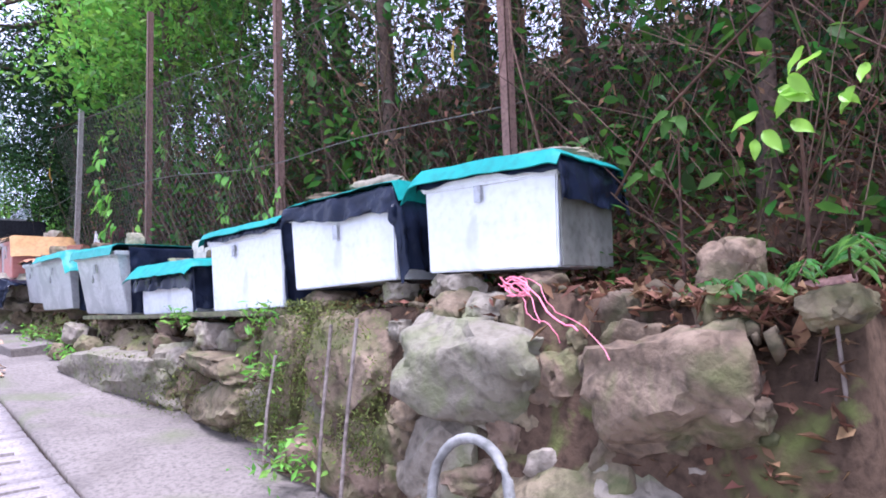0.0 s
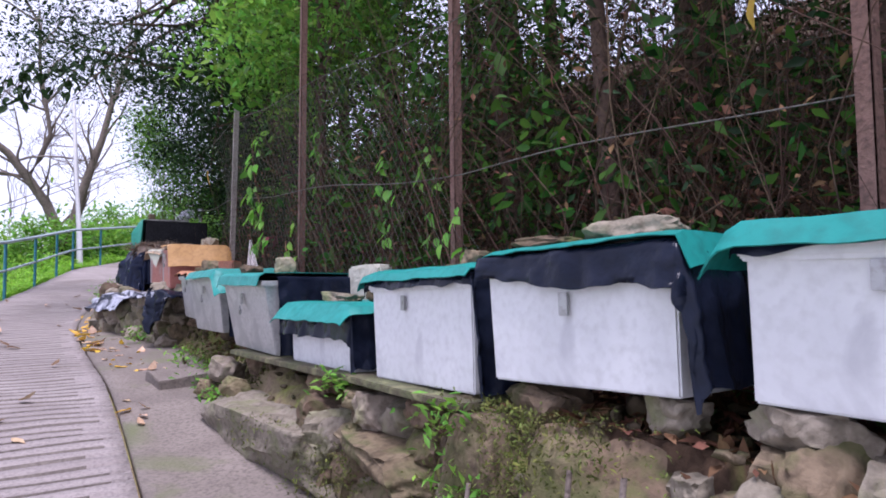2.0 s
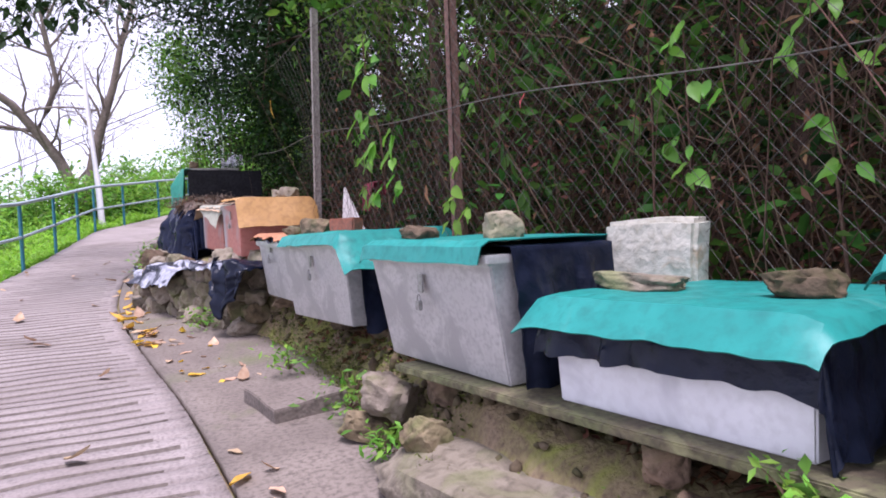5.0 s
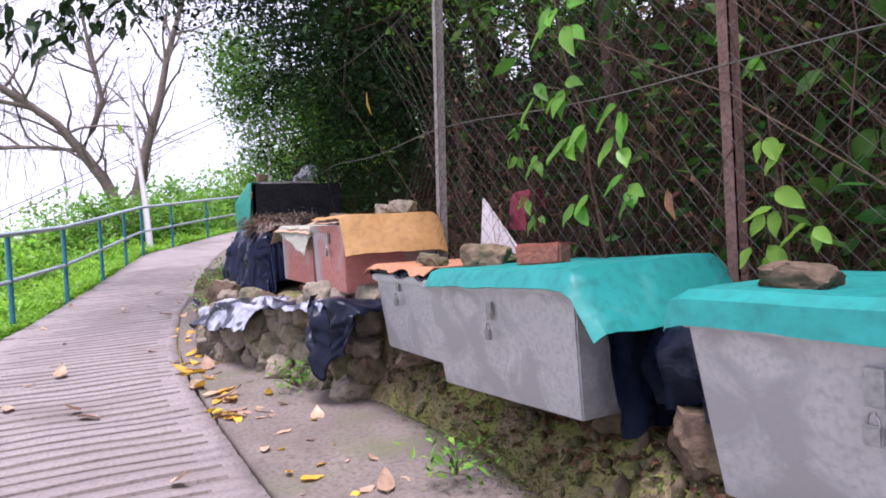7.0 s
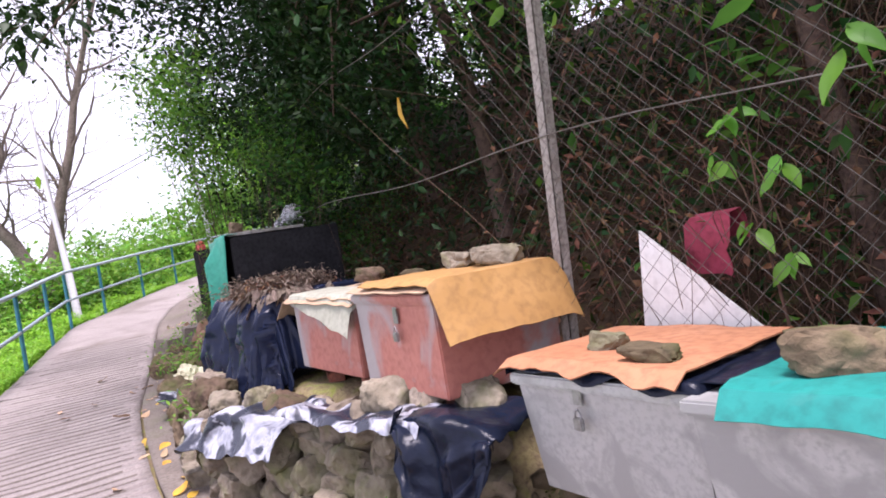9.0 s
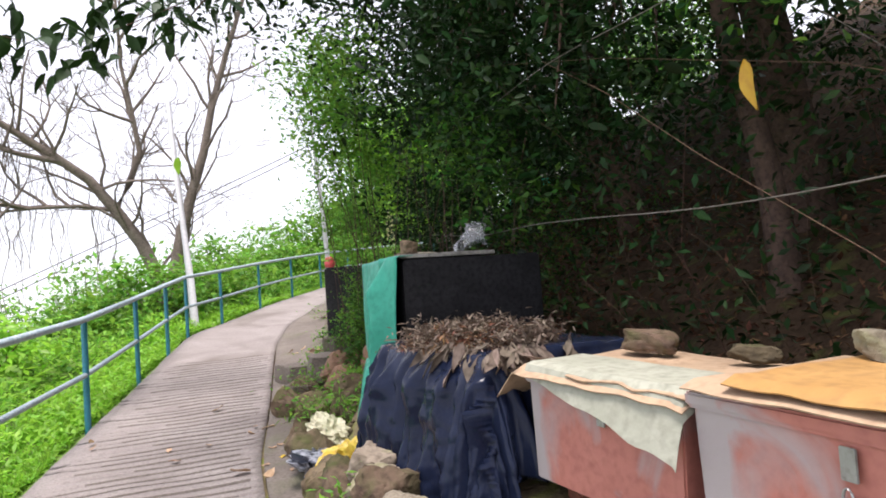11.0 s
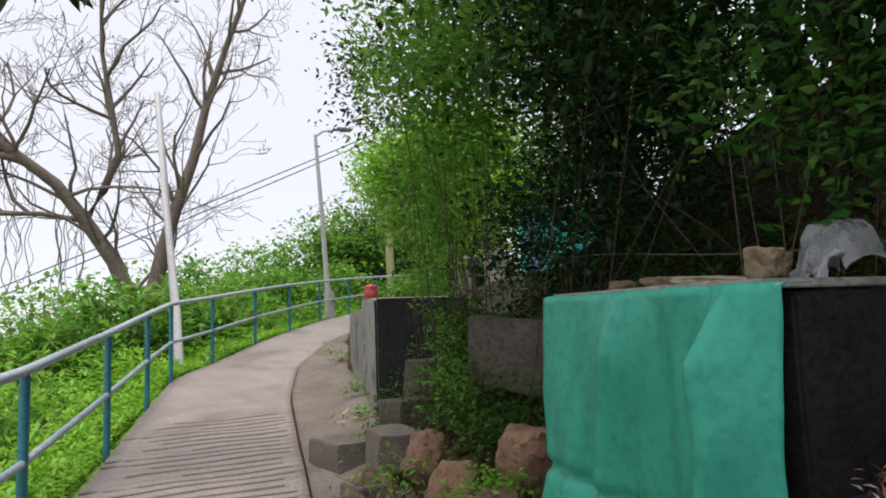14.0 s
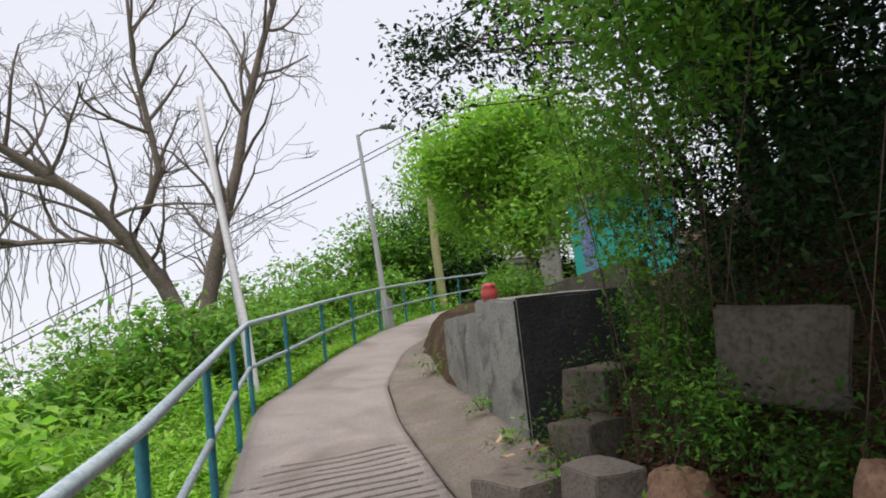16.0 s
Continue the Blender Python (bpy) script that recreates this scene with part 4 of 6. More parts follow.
for u, v, s, k in ((0.5, -0.25, (0.3, 0.07, 0.02), 3), (0.75, -0.2, (0.1, 0.06, 0.03), 5), (0.16, -0.08, (0.06, 0.055, 0.055), 6), (1.05, -0.2, (0.06, 0.05, 0.03), 8)):
    top_stone(cm, u, v, 0.95, s, k, "brown stone lying on the crate board", k == 3, 5)

# white board and crimson cloth behind the fence
wb = bmesh.new()
face = ((0, -0.42), (0.58, -0.42), (0.53, 0.42), (0, 0))
vs = [wb.verts.new((x, *c)) for x in (0, 0.015) for c in face]
wb.faces.new(vs[3::-1])
wb.faces.new(vs[4:])
for k in range(4):
    wb.faces.new((vs[k], vs[(k + 1) % 4], vs[4 + (k + 1) % 4], vs[4 + k]))
wbo = part("board", wb, WHITEBOARD)
wbo.matrix_world = pose(2.25, 7.75, 1.82, 0, 4, 0)
tagged(wbo, "broken white board leaning behind the fence", "board")
cl = drape("cloth", "crimson cloth hung behind the fence", "cloth", pose(2.42, 7.98, 1.98, 0, 0, 90), 0.16, 0.05, 0.28, CRIMSON, (0.25, 0.02, 0.02, 0.1), 0.02, 0.04, 33, flare=0.1, ripple=2.0)

# ---- fence ----
def fence_post(x, y, z0, z1, mat, lean=0.0):
    bm = bmesh.new()
    for sx, sy, px, py in ((0.05, 0.006, 0, 0), (0.006, 0.05, -0.022, 0.022)):
        q = block((sx, sy, z1 - z0), (px, py, (z0 + z1) / 2), 0.001)
        me = bpy.data.meshes.new("q")
        q.to_mesh(me)
        q.free()
        bm.from_mesh(me)
        bpy.data.meshes.remove(me)
    return bm


fence = thing("wire_fence", "sagging rusty chain-link fence on iron posts", "fence")
for x, y, back, lean, tall in ((2.45, -0.4, 0, 2, 2.9), (2.35, 2.0, -1.5, 0, 2.9), (2.35, 4.14, -1.5, 0, 2.9), (2.25, 6.47, 0, 0, 2.9), (2.18, 8.65, 4, 0, 2.2)):
    old = 8 < y < 10
    p = part("post", fence_post(0, 0, -0.5, tall, RUSTPOST), GREYPOST if old else RUSTPOST, fence)
    p.matrix_world = pose(x, y, float(land_z(x, y)), back, lean, 0)
mesh_b = Bundle()
for s in (-1, 1):
    for k in np.arange(3.4, 8.0, 0.095):
        a0, a1 = (k, k + 1.75) if s > 0 else (k + 1.75, k)
        t = np.linspace(0, 1, 9)
        yy = a0 + (a1 - a0) * t
        zz = np.interp(yy, (-3, 4, 8, 11, 16), (1.5, 1.5, 1.75, 1.85, 2.2)) + 1.75 * t
        xx = np.interp(yy, (-0.4, 2, 4.35, 6.6, 8.63, 10.9, 13.2, 16), (2.44, 2.4, 2.28, 2.18, 2.14, 2.28, 2.68, 3.2)) + 0.025 * np.sin(yy * 3 + zz * 2) + s * 0.002
        mesh_b.tube(np.stack([xx, yy, zz], -1), 0.0012, 3)
for h in (0.0, 0.9, 1.75):
    yy = np.linspace(2, 14, 60)
    mesh_b.tube(np.stack([np.interp(yy, (-0.4, 2, 4.35, 6.6, 8.63, 10.9, 13.2, 16), (2.44, 2.4, 2.28, 2.18, 2.14, 2.28, 2.68, 3.2)), yy, np.interp(yy, (-3, 4, 8, 11, 16), (1.5, 1.5, 1.75, 1.85, 2.2)) + h + 0.02 * np.sin(yy * 2.4)], -1), 0.003, 4)
part("chain_link", mesh_b.mesh("chain_link", WIRE), WIRE, fence)["kind"] = "stuff"

# ---- railing ----
POSTS = [(-0.6, 13.25), (-0.17, 15.0), (0.25, 16.83), (0.64, 18.52), (1.0, 20.0), (1.68, 21.2), (2.7, 23.15), (3.8, 25.0), (5.0, 26.8), (6.3, 28.4), (7.8, 30.0), (9.4, 31.4), (11.2, 32.7)]
rail = thing("handrail", "blue-green painted steel pipe handrail with worn grey top", "railing")
foot = [Vector((x - 0.05, y, float(ground_z(y)) - 0.02)) for x, y in POSTS]
for p in foot:
    b = Bundle()
    b.tube([p - Vector((0, 0, 0.3)), p + Vector((0, 0, 0.98))], 0.028, 10)
    part("post", b.mesh("post", RAILBLUE), RAILBLUE, rail)
first = foot[0] + (foot[0] - foot[1]).normalized() * 0.42
for name, h, mat in (("top_rail", 1.0, RAILTOP), ("middle_rail", 0.5, RAILTOP)):
    line = [first + Vector((0, 0, h))] + [p + Vector((0, 0, h)) for p in foot]
    b = Bundle()
    fine = []
    for a, c in zip(line, line[1:]):
        fine += [a.lerp(c, 0.04), a.lerp(c, 0.5), a.lerp(c, 0.96)]
    b.tube([line[0]] + fine + [line[-1]], 0.03 if h > 0.9 else 0.024, 10)
    part(name, b.mesh(name, mat), mat, rail)
b = Bundle()
t = np.linspace(0, 1, 14)
b.tube([first + Vector((0, 0, 1.0))] + [first + (foot[0] - foot[1]).normalized() * (0.09 * math.sin(math.pi * s)) ** 1 + Vector((0, 0, 1.0 - 0.5 * s)) for s in t[1:-1]] + [first + Vector((0, 0, 0.5))], 0.028, 10)
part("end_bend", b.mesh("end_bend", RAILBLUE), RAILBLUE, rail)

# ---- concrete walls and steps by the bend ----
def slab_wall(name, label, pts, z0, z1, thick, mat, top_drop=0.0, end_mat=None):
    """A wall along plan points, its top falling evenly by top_drop."""
    bm = bmesh.new()
    rows = []
    for k, (x, y) in enumerate(pts):
        q = k / max(1, len(pts) - 1)
        d = Vector((pts[min(k + 1, len(pts) - 1)][0] - pts[max(k - 1, 0)][0], pts[min(k + 1, len(pts) - 1)][1] - pts[max(k - 1, 0)][1], 0)).normalized()
        nrm = Vector((d.y, -d.x, 0)) * thick
        zz = z1 - top_drop * q
        rows.append([bm.verts.new(c) for c in ((x, y, z0), (x, y, zz), (x + nrm.x, y + nrm.y, zz), (x + nrm.x, y + nrm.y, z0))])
    for a, c in zip(rows, rows[1:]):
        for k in range(4):
            bm.faces.new((a[k], a[(k + 1) % 4], c[(k + 1) % 4], c[k]))
    bm.faces.new(rows[0][::-1])
    bm.faces.new(rows[-1])
    bmesh.ops.recalc_face_normals(bm, faces=bm.faces[:])
    bmesh.ops.subdivide_edges(bm, edges=bm.edges[:], cuts=3, use_grid_fill=True)
    bmesh.ops.bevel(bm, geom=[e for e in bm.edges if e.calc_face_angle(0) > 0.6], offset=0.02, segments=2, affect="EDGES")
    for w in bm.verts:
        w.co += 0.012 * noise.noise_vector(w.co * 2.2)
    ob = part(name, bm, mat)
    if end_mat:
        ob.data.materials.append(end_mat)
        # faces turned to -y take the much darker end material
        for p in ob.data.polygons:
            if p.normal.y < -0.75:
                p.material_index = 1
    return tagged(ob, label, "wall", kind="structure")


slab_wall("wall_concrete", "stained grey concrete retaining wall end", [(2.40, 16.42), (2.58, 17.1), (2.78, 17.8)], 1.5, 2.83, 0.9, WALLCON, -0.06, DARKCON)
slab_wall("wall_low", "older dark concrete retaining wall along the path", [(2.80, 17.82), (3.0, 18.7), (3.25, 19.6)], 1.6, 2.78, 0.5, WALLCON, 0.02)
for k, (x, y, z, s, tz) in enumerate(((2.85, 16.0, 2.1, (0.5, 0.45, 0.34), 8), (2.47, 15.62, 1.84, (0.55, 0.4, 0.28), 6), (1.88, 15.72, 1.62, (0.42, 0.5, 0.2), 10), (1.98, 15.05, 1.72, (0.3, 0.42, 0.28), -6), (1.6, 14.6, 1.5, (0.22, 0.26, 0.26), 10))):
    # upper two blocks use the shade-darkened concrete
    st = part("step_block", block(s, bevel=0.008, wobble=0.035, cuts=4, seed=k), STEPCON if k < 2 else APRON)
    st.matrix_world = pose(x, y, z, 0, 0, tz)
    tagged(st, "rough concrete step block beside the apron", "step", "steps by the wall")
pb = bmesh.new()
for z, r in ((0, 0.055), (0.03, 0.075), (0.09, 0.08), (0.12, 0.06), (0.135, 0.07), (0.16, 0.05), (0.17, 0.0)):
    for a in range(12):
        pb.verts.new((r * math.cos(a * math.pi / 6), r * math.sin(a * math.pi / 6), z))
pb.verts.ensure_lookup_table()
for i in range(6):
    for a in range(12):
        pb.faces.new([pb.verts[i * 12 + a], pb.verts[i * 12 + (a + 1) % 12], pb.verts[(i + 1) * 12 + (a + 1) % 12], pb.verts[(i + 1) * 12 + a]])
pot = part("jar", pb, REDPOT, soft=True)
pot.matrix_world = pose(2.74, 17.4, 2.86)
tagged(pot, "small red lidded jar on the concrete wall", "jar")
# pale slab drawn dark: its shade is in the colour
ps = part("concrete_slab", block((0.56, 0.1, 0.46), bevel=0.015, wobble=0.02, cuts=3), STEPCON)
ps.matrix_world = pose(2.45, 14.2, 2.38, 8, 7, -50)
tagged(ps, "pale concrete slab leaning among the shrubs", "slab")


# ---- plants: shared builders ----
def limb(rng, start, direction, length, r0, depth, out, tips, wander=0.22, lift=0.12, segs=6, kids=(3, 5), shrink=0.62, rmin=0.004):
    """A branch and, recursively, its side branches, as tubes."""
    p, d = np.array(start, float), np.array(direction, float)
    d /= np.linalg.norm(d)
    pts, rad = [p.copy()], [r0]
    for k in range(segs):
        d = d + rng.normal(size=3) * wander + np.array([0, 0, lift])
        d /= np.linalg.norm(d)
        p = p + d * length / segs
        pts.append(p.copy())
        rad.append(max(rmin, r0 * (1 - 0.62 * (k + 1) / segs)))
    out.tube(pts, rad, 8 if r0 > 0.05 else 5 if r0 > 0.015 else 3)
    tips.append(pts[-1])
    if depth > 0:
        for _ in range(rng.integers(*kids)):
            k = rng.integers(2, segs + 1)
            side = rng.normal(size=3)
            side -= d * (side @ d)
            side /= np.linalg.norm(side) + 1e-9
            nd = (np.array(pts[k]) - np.array(pts[k - 1]))
            nd = nd / np.linalg.norm(nd) * 0.75 + side * 0.75
            limb(rng, pts[k], nd, length * shrink * rng.uniform(0.7, 1.1), rad[k] * 0.62, depth - 1, out, tips, wander, lift, segs, kids, shrink, rmin)


def tree(label, base, height, r0, lean, crowns, leaf, leaf_size, seed, bark=DARKBARK, per=34, spread=0.28, name="tree"):
    """A trunk with limbs to each crown lobe and a crown of many leaves. crowns: (centre, radii, clump count)."""
    rng = np.random.default_rng(seed)
    ob = thing(name, label, "tree", pose(*base))
    base_v = np.array(base, float)
    wood, t = Bundle(), np.linspace(0, 1, 9)
    top = np.array([lean[0], lean[1], height])
    pts = [top * k + np.array([0.12 * math.sin(4 * k + seed), 0.1 * math.cos(3 * k + seed), -0.25 * (k == 0)]) * (0.4 + k) for k in t]
    pts[0] = np.array([0, 0, -0.3])
    wood.tube(pts, [r0 * (1 - 0.55 * k) * (1.35 if i == 0 else 1) for i, k in enumerate(t)], 9)
    centres = []
    for c, radii, n in crowns:
        q, cc = clumps(rng, np.array(c) - base_v, radii, n, per, spread)
        centres.append(q)
        for k in rng.choice(len(cc), min(len(cc), 12), replace=False):
            a = np.array(pts[rng.integers(4, 9)])
            mid = (a + cc[k]) / 2 + rng.normal(size=3) * 0.15
            wood.tube([a, (a + mid) / 2 + 0.05, mid, (mid + cc[k]) / 2, cc[k]], [r0 * 0.4, r0 * 0.3, r0 * 0.22, r0 * 0.14, 0.006], 5)
    part("trunk", wood.mesh("trunk", bark), bark, ob)
    part("crown", leaf_mesh("crown", np.concatenate(centres), leaf_size, leaf, 0.35, 0.4, 0.46, rng, fine=leaf_size < 0.1), leaf, ob)
    return ob


def stuff(name, label, category, me):
    return tagged(new(name, me), label, category, kind="stuff")


# ---- woods on the bank above the fence ----
vr = np.random.default_rng(11)


def over_land(n, x0, x1, y0, y1, h0, h1, power=1.6, start=None):
    x, y = vr.uniform(0, 1, n) ** 1.3 * (x1 - x0) + x0, vr.uniform(y0, y1, n)
    if start is not None:
        x = x + np.interp(y, (13.5, 16, 17, 20, 30), (0, 1.4, 2.1, 3.4, 10))
    return np.stack([x, y, land_z(x, y) + h0 + (h1 - h0) * vr.uniform(0, 1, n) ** power], -1)


# patches give the brush gaps and thick spots
def patchy(p, f=1.7, keep=0.5):
    w = np.sin(p[:, 1] * f + 2 * np.sin(p[:, 2] * 1.9)) * np.cos(p[:, 2] * f * 1.2 + p[:, 0] * 2.1)
    return p[w + vr.normal(size=len(p)) * 0.5 > keep - 1]


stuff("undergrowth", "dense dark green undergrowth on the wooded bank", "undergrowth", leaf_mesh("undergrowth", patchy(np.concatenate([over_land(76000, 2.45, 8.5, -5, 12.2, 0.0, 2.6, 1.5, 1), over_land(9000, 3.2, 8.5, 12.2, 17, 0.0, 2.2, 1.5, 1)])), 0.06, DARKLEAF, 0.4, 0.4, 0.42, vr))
stuff("undergrowth", "fresh green leaves among the bank undergrowth", "undergrowth", leaf_mesh("undergrowth", patchy(over_land(30000, 2.35, 6.0, -5, 9.0, 0.1, 3.0, 1.1, 1), 1.1, 0.9), 0.07, MIDLEAF, 0.4, 0.4, 0.44, vr))
stuff("dead_leaves", "brown dead leaves caught in the brush", "leaf litter", leaf_mesh("dead_leaves", over_land(24000, 2.3, 6.5, -5, 9.3, 0.0, 1.7, 2.6, 1), 0.05, BROWNLEAF, 0.5, 0.3, 0.4, vr))
stuff("dead_leaves", "fallen brown leaves lying on the open bank", "leaf litter", leaf_mesh("dead_leaves", np.concatenate([over_land(16000, 2.0, 4.8, -3, 5.5, 0.0, 0.06, 1.0), over_land(6000, 2.4, 5.0, 9, 16, 0.0, 0.06, 1.0)]), 0.055, BROWNLEAF, 0.0, 1.2, 0.42, vr))
stuff("undergrowth", "low dark weeds over the shaded bank", "undergrowth", leaf_mesh("undergrowth", patchy(np.concatenate([over_land(15000, 2.2, 4.6, 12.4, 16.2, 0.0, 0.55, 1.6), over_land(9000, 2.2, 4.5, -3, 3, 0.0, 0.6, 1.6)]), 2.3, 0.8), 0.045, MIDLEAF, 0.2, 0.7, 0.42, vr))
cl_pts = []
for p in over_land(260, 2.4, 5.0, -5, 8.4, 0.1, 2.4, 1.3, 1):
    cl_pts.append(p + vr.normal(size=(26, 3)) * np.array([0.12, 0.15, 0.13]))
stuff("undergrowth", "broad-leaved seedlings among the bank undergrowth", "undergrowth", leaf_mesh("undergrowth", np.concatenate(cl_pts), 0.09, MIDLEAF, 0.5, 0.5, 0.48, vr, fine=True))
brush = Bundle()
for p in over_land(4200, 2.3, 6.0, -5, 12, -0.05, 0.3, 1.0, 1):
    if p[1] > 8.5 and vr.random() < 0.92:
        continue
    h = vr.uniform(0.5, 2.7)
    d = np.array([vr.normal() * 0.35 - 0.12, vr.normal() * 0.45, 1.0])
    bend = vr.normal(size=3) * np.array([0.5, 0.6, 0.2])
    t = np.linspace(0, 1, 6)[:, None]
    r = vr.uniform(0.0012, 0.004) * (2.2 if vr.random() < 0.06 else 1)
    stalk = p + d * h * t + bend * h * t ** 2 + 0.05 * np.sin(t * 9 + p[0] * 9) * [1, 1, 0]
    stalk[:, 0] = np.maximum(stalk[:, 0], 2.2 + 0.15 * (p[0] - 2.2))
    brush.tube(stalk, np.linspace(r, r * 0.4, 6), 3)
stuff("dry_brush", "tangle of dry brown stems and vines on the bank", "brush", brush.mesh("dry_brush", TWIG))
vines = Bundle()
for _ in range(170):
    y, x = vr.uniform(-4, 8.6), vr.uniform(2.3, 4.0)
    z = float(land_z(x, y)) + vr.uniform(0.2, 2.2)
    ln, a = vr.uniform(0.5, 1.7), vr.uniform(-0.9, 0.9)
    t = np.linspace(0, 1, 7)
    vines.tube(np.stack([x + abs(vr.normal()) * 0.3 * t, y + ln * math.cos(a) * t, z + ln * math.sin(a) * t - 0.5 * vr.uniform(0, 1) * t * (1 - t) * 2 + 0.04 * np.sin(t * 9)], -1), vr.uniform(0.0015, 0.0042), 4)
stuff("vines", "pale bare vines trailing across the fence", "vines", vines.mesh("vines", TWIG))

HILL = [  # base x, y, height, radius, lean, crown centre offsets and radii
    (3.3, -2.6, 5.0, 0.06, (-0.3, 0.2), [((3.4, -2.2, 5.6), (1.5, 1.6, 1.1), 60)]),
    (4.2, -0.4, 5.4, 0.08, (-0.4, 0.3), [((3.9, 0.2, 6.2), (1.6, 1.7, 1.2), 70)]),
    (2.9, 1.1, 5.0, 0.045, (-0.1, 0.1), [((3.2, 1.4, 5.6), (1.3, 1.5, 1.0), 55)]),
    (3.9, 2.7, 5.6, 0.09, (-0.3, 0.4), [((3.8, 3.2, 6.0), (1.6, 1.7, 1.2), 75)]),
    (2.85, 3.5, 4.4, 0.05, (0.1, 0.2), [((3.0, 4.0, 5.0), (1.2, 1.5, 1.0), 60)]),
    (3.6, 5.2, 5.0, 0.08, (-0.3, 0.4), [((3.3, 5.9, 5.4), (1.5, 1.8, 1.3), 85)]),
    (2.9, 7.6, 4.2, 0.06, (-0.1, 0.5), [((2.9, 8.2, 4.7), (1.1, 1.6, 1.2), 80)]),
    (4.4, 8.6, 5.0, 0.1, (-0.8, 0.6), [((3.5, 9.4, 5.1), (1.8, 2.0, 1.5), 120)]),
    (3.5, 10.6, 4.4, 0.08, (-0.5, 0.6), [((2.9, 11.4, 4.4), (1.3, 1.7, 1.5), 130)]),
    # next two trees: crown lobes at 7.4 are added to shade the bank
    (4.4, 12.8, 4.8, 0.13, (-1.4, 0.5), [((3.2, 13.2, 5.0), (1.7, 2.0, 1.6), 150), ((1.3, 12.6, 5.3), (1.6, 2.0, 0.6), 75), ((4.4, 12.6, 7.4), (1.4, 1.7, 0.6), 120)]),
    (5.4, 16.0, 5.0, 0.13, (-0.6, 0.7), [((4.9, 15.7, 5.0), (1.1, 1.3, 2.0), 150), ((4.5, 16.5, 6.4), (0.8, 0.9, 0.7), 45), ((4.0, 14.9, 4.6), (0.7, 0.8, 1.0), 70), ((4.3, 15.6, 7.4), (1.4, 1.9, 0.6), 140)]),
    (7.9, 19.4, 5.2, 0.07, (-1.0, 0.9), [((6.2, 20.4, 7.4), (1.5, 1.6, 1.4), 90), ((4.6, 21.6, 6.8), (1.05, 0.9, 1.0), 34)]),
]
# leaf colour per tree paints in glare on 6 and 7, shade from 8
for k, (x, y, h, r, lean, crowns) in enumerate(HILL):
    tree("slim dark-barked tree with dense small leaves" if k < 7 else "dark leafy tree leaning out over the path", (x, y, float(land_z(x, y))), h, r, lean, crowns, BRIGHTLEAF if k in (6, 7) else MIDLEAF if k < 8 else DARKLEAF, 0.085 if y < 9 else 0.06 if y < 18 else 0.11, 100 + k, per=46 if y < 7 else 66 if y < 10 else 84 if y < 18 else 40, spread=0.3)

# added tall trees, mostly out of view, whose canopy keeps the slope in shade
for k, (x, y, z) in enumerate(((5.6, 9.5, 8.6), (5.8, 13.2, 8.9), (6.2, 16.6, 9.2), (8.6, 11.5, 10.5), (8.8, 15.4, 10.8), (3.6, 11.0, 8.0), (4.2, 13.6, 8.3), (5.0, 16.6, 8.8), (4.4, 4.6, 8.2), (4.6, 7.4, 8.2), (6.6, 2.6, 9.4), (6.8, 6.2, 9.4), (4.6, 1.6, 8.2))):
    tree("tall tree added higher up to shade the wooded bank", (x + 0.6, y, float(land_z(x + 0.6, y))), z - 3.6, 0.16, (-0.4, 0.2), [((x, y, z), (2.1, 2.1, 0.9), 110)], DARKLEAF, 0.2, 130 + k, per=46, spread=0.42)

# shrubs beside the crate and over the steps
def shrub(label, lobes, leaf, size, seed, per=40, spread=0.16):
    rng = np.random.default_rng(seed)
    c0 = np.array(lobes[0][0], float)
    z0 = float(land_z(c0[0], c0[1]))
    ob = thing("shrub", label, "shrub", pose(c0[0], c0[1], z0))
    o = np.array([c0[0], c0[1], z0])
    wood, pts = Bundle(), []
    for c, radii, n in lobes:
        q, cc = clumps(rng, np.array(c) - o, radii, n, per, spread, 0.2)
        pts.append(q)
        for k in range(0, len(cc), max(1, len(cc) // 3)):
            a = np.array([rng.normal() * 0.2, rng.normal() * 0.2, -0.1])
            wood.tube([a, a * 0.5 + cc[k] * 0.4 + [0, 0, 0.1], cc[k]], [0.005, 0.004, 0.002], 4)
    part("stem", wood.mesh("stem", DARKBARK), DARKBARK, ob)["kind"] = "stuff"
    part("foliage", leaf_mesh("foliage", np.concatenate(pts), size, leaf, 0.3, 0.4, 0.42, rng), leaf, ob)


# bright and dark leaves paint in which of these shrubs catch light
shrub("bright leafy shrub arching over the path edge", [((2.5, 14.8, 3.9), (0.6, 0.8, 0.6), 60), ((2.5, 15.2, 3.4), (0.4, 0.5, 0.5), 40), ((2.0, 13.9, 4.5), (0.5, 0.8, 0.5), 60), ((2.1, 14.2, 4.0), (0.4, 0.5, 0.4), 40), ((2.2, 15.0, 4.7), (0.5, 0.7, 0.4), 40)], BRIGHTLEAF, 0.055, 51)
shrub("green leafy shrub hanging over the crate", [((2.7, 13.9, 3.2), (0.5, 0.7, 0.4), 34), ((2.5, 13.3, 4.1), (0.5, 0.6, 0.5), 30), ((2.4, 12.4, 3.8), (0.35, 0.6, 0.4), 24)], DARKLEAF, 0.055, 56, 36)
shrub("leafy green shrub behind the draped box", [((2.3, 12.1, 3.5), (0.25, 0.4, 0.4), 22), ((2.45, 11.8, 3.0), (0.2, 0.3, 0.3), 12)], MIDLEAF, 0.055, 58, 36)
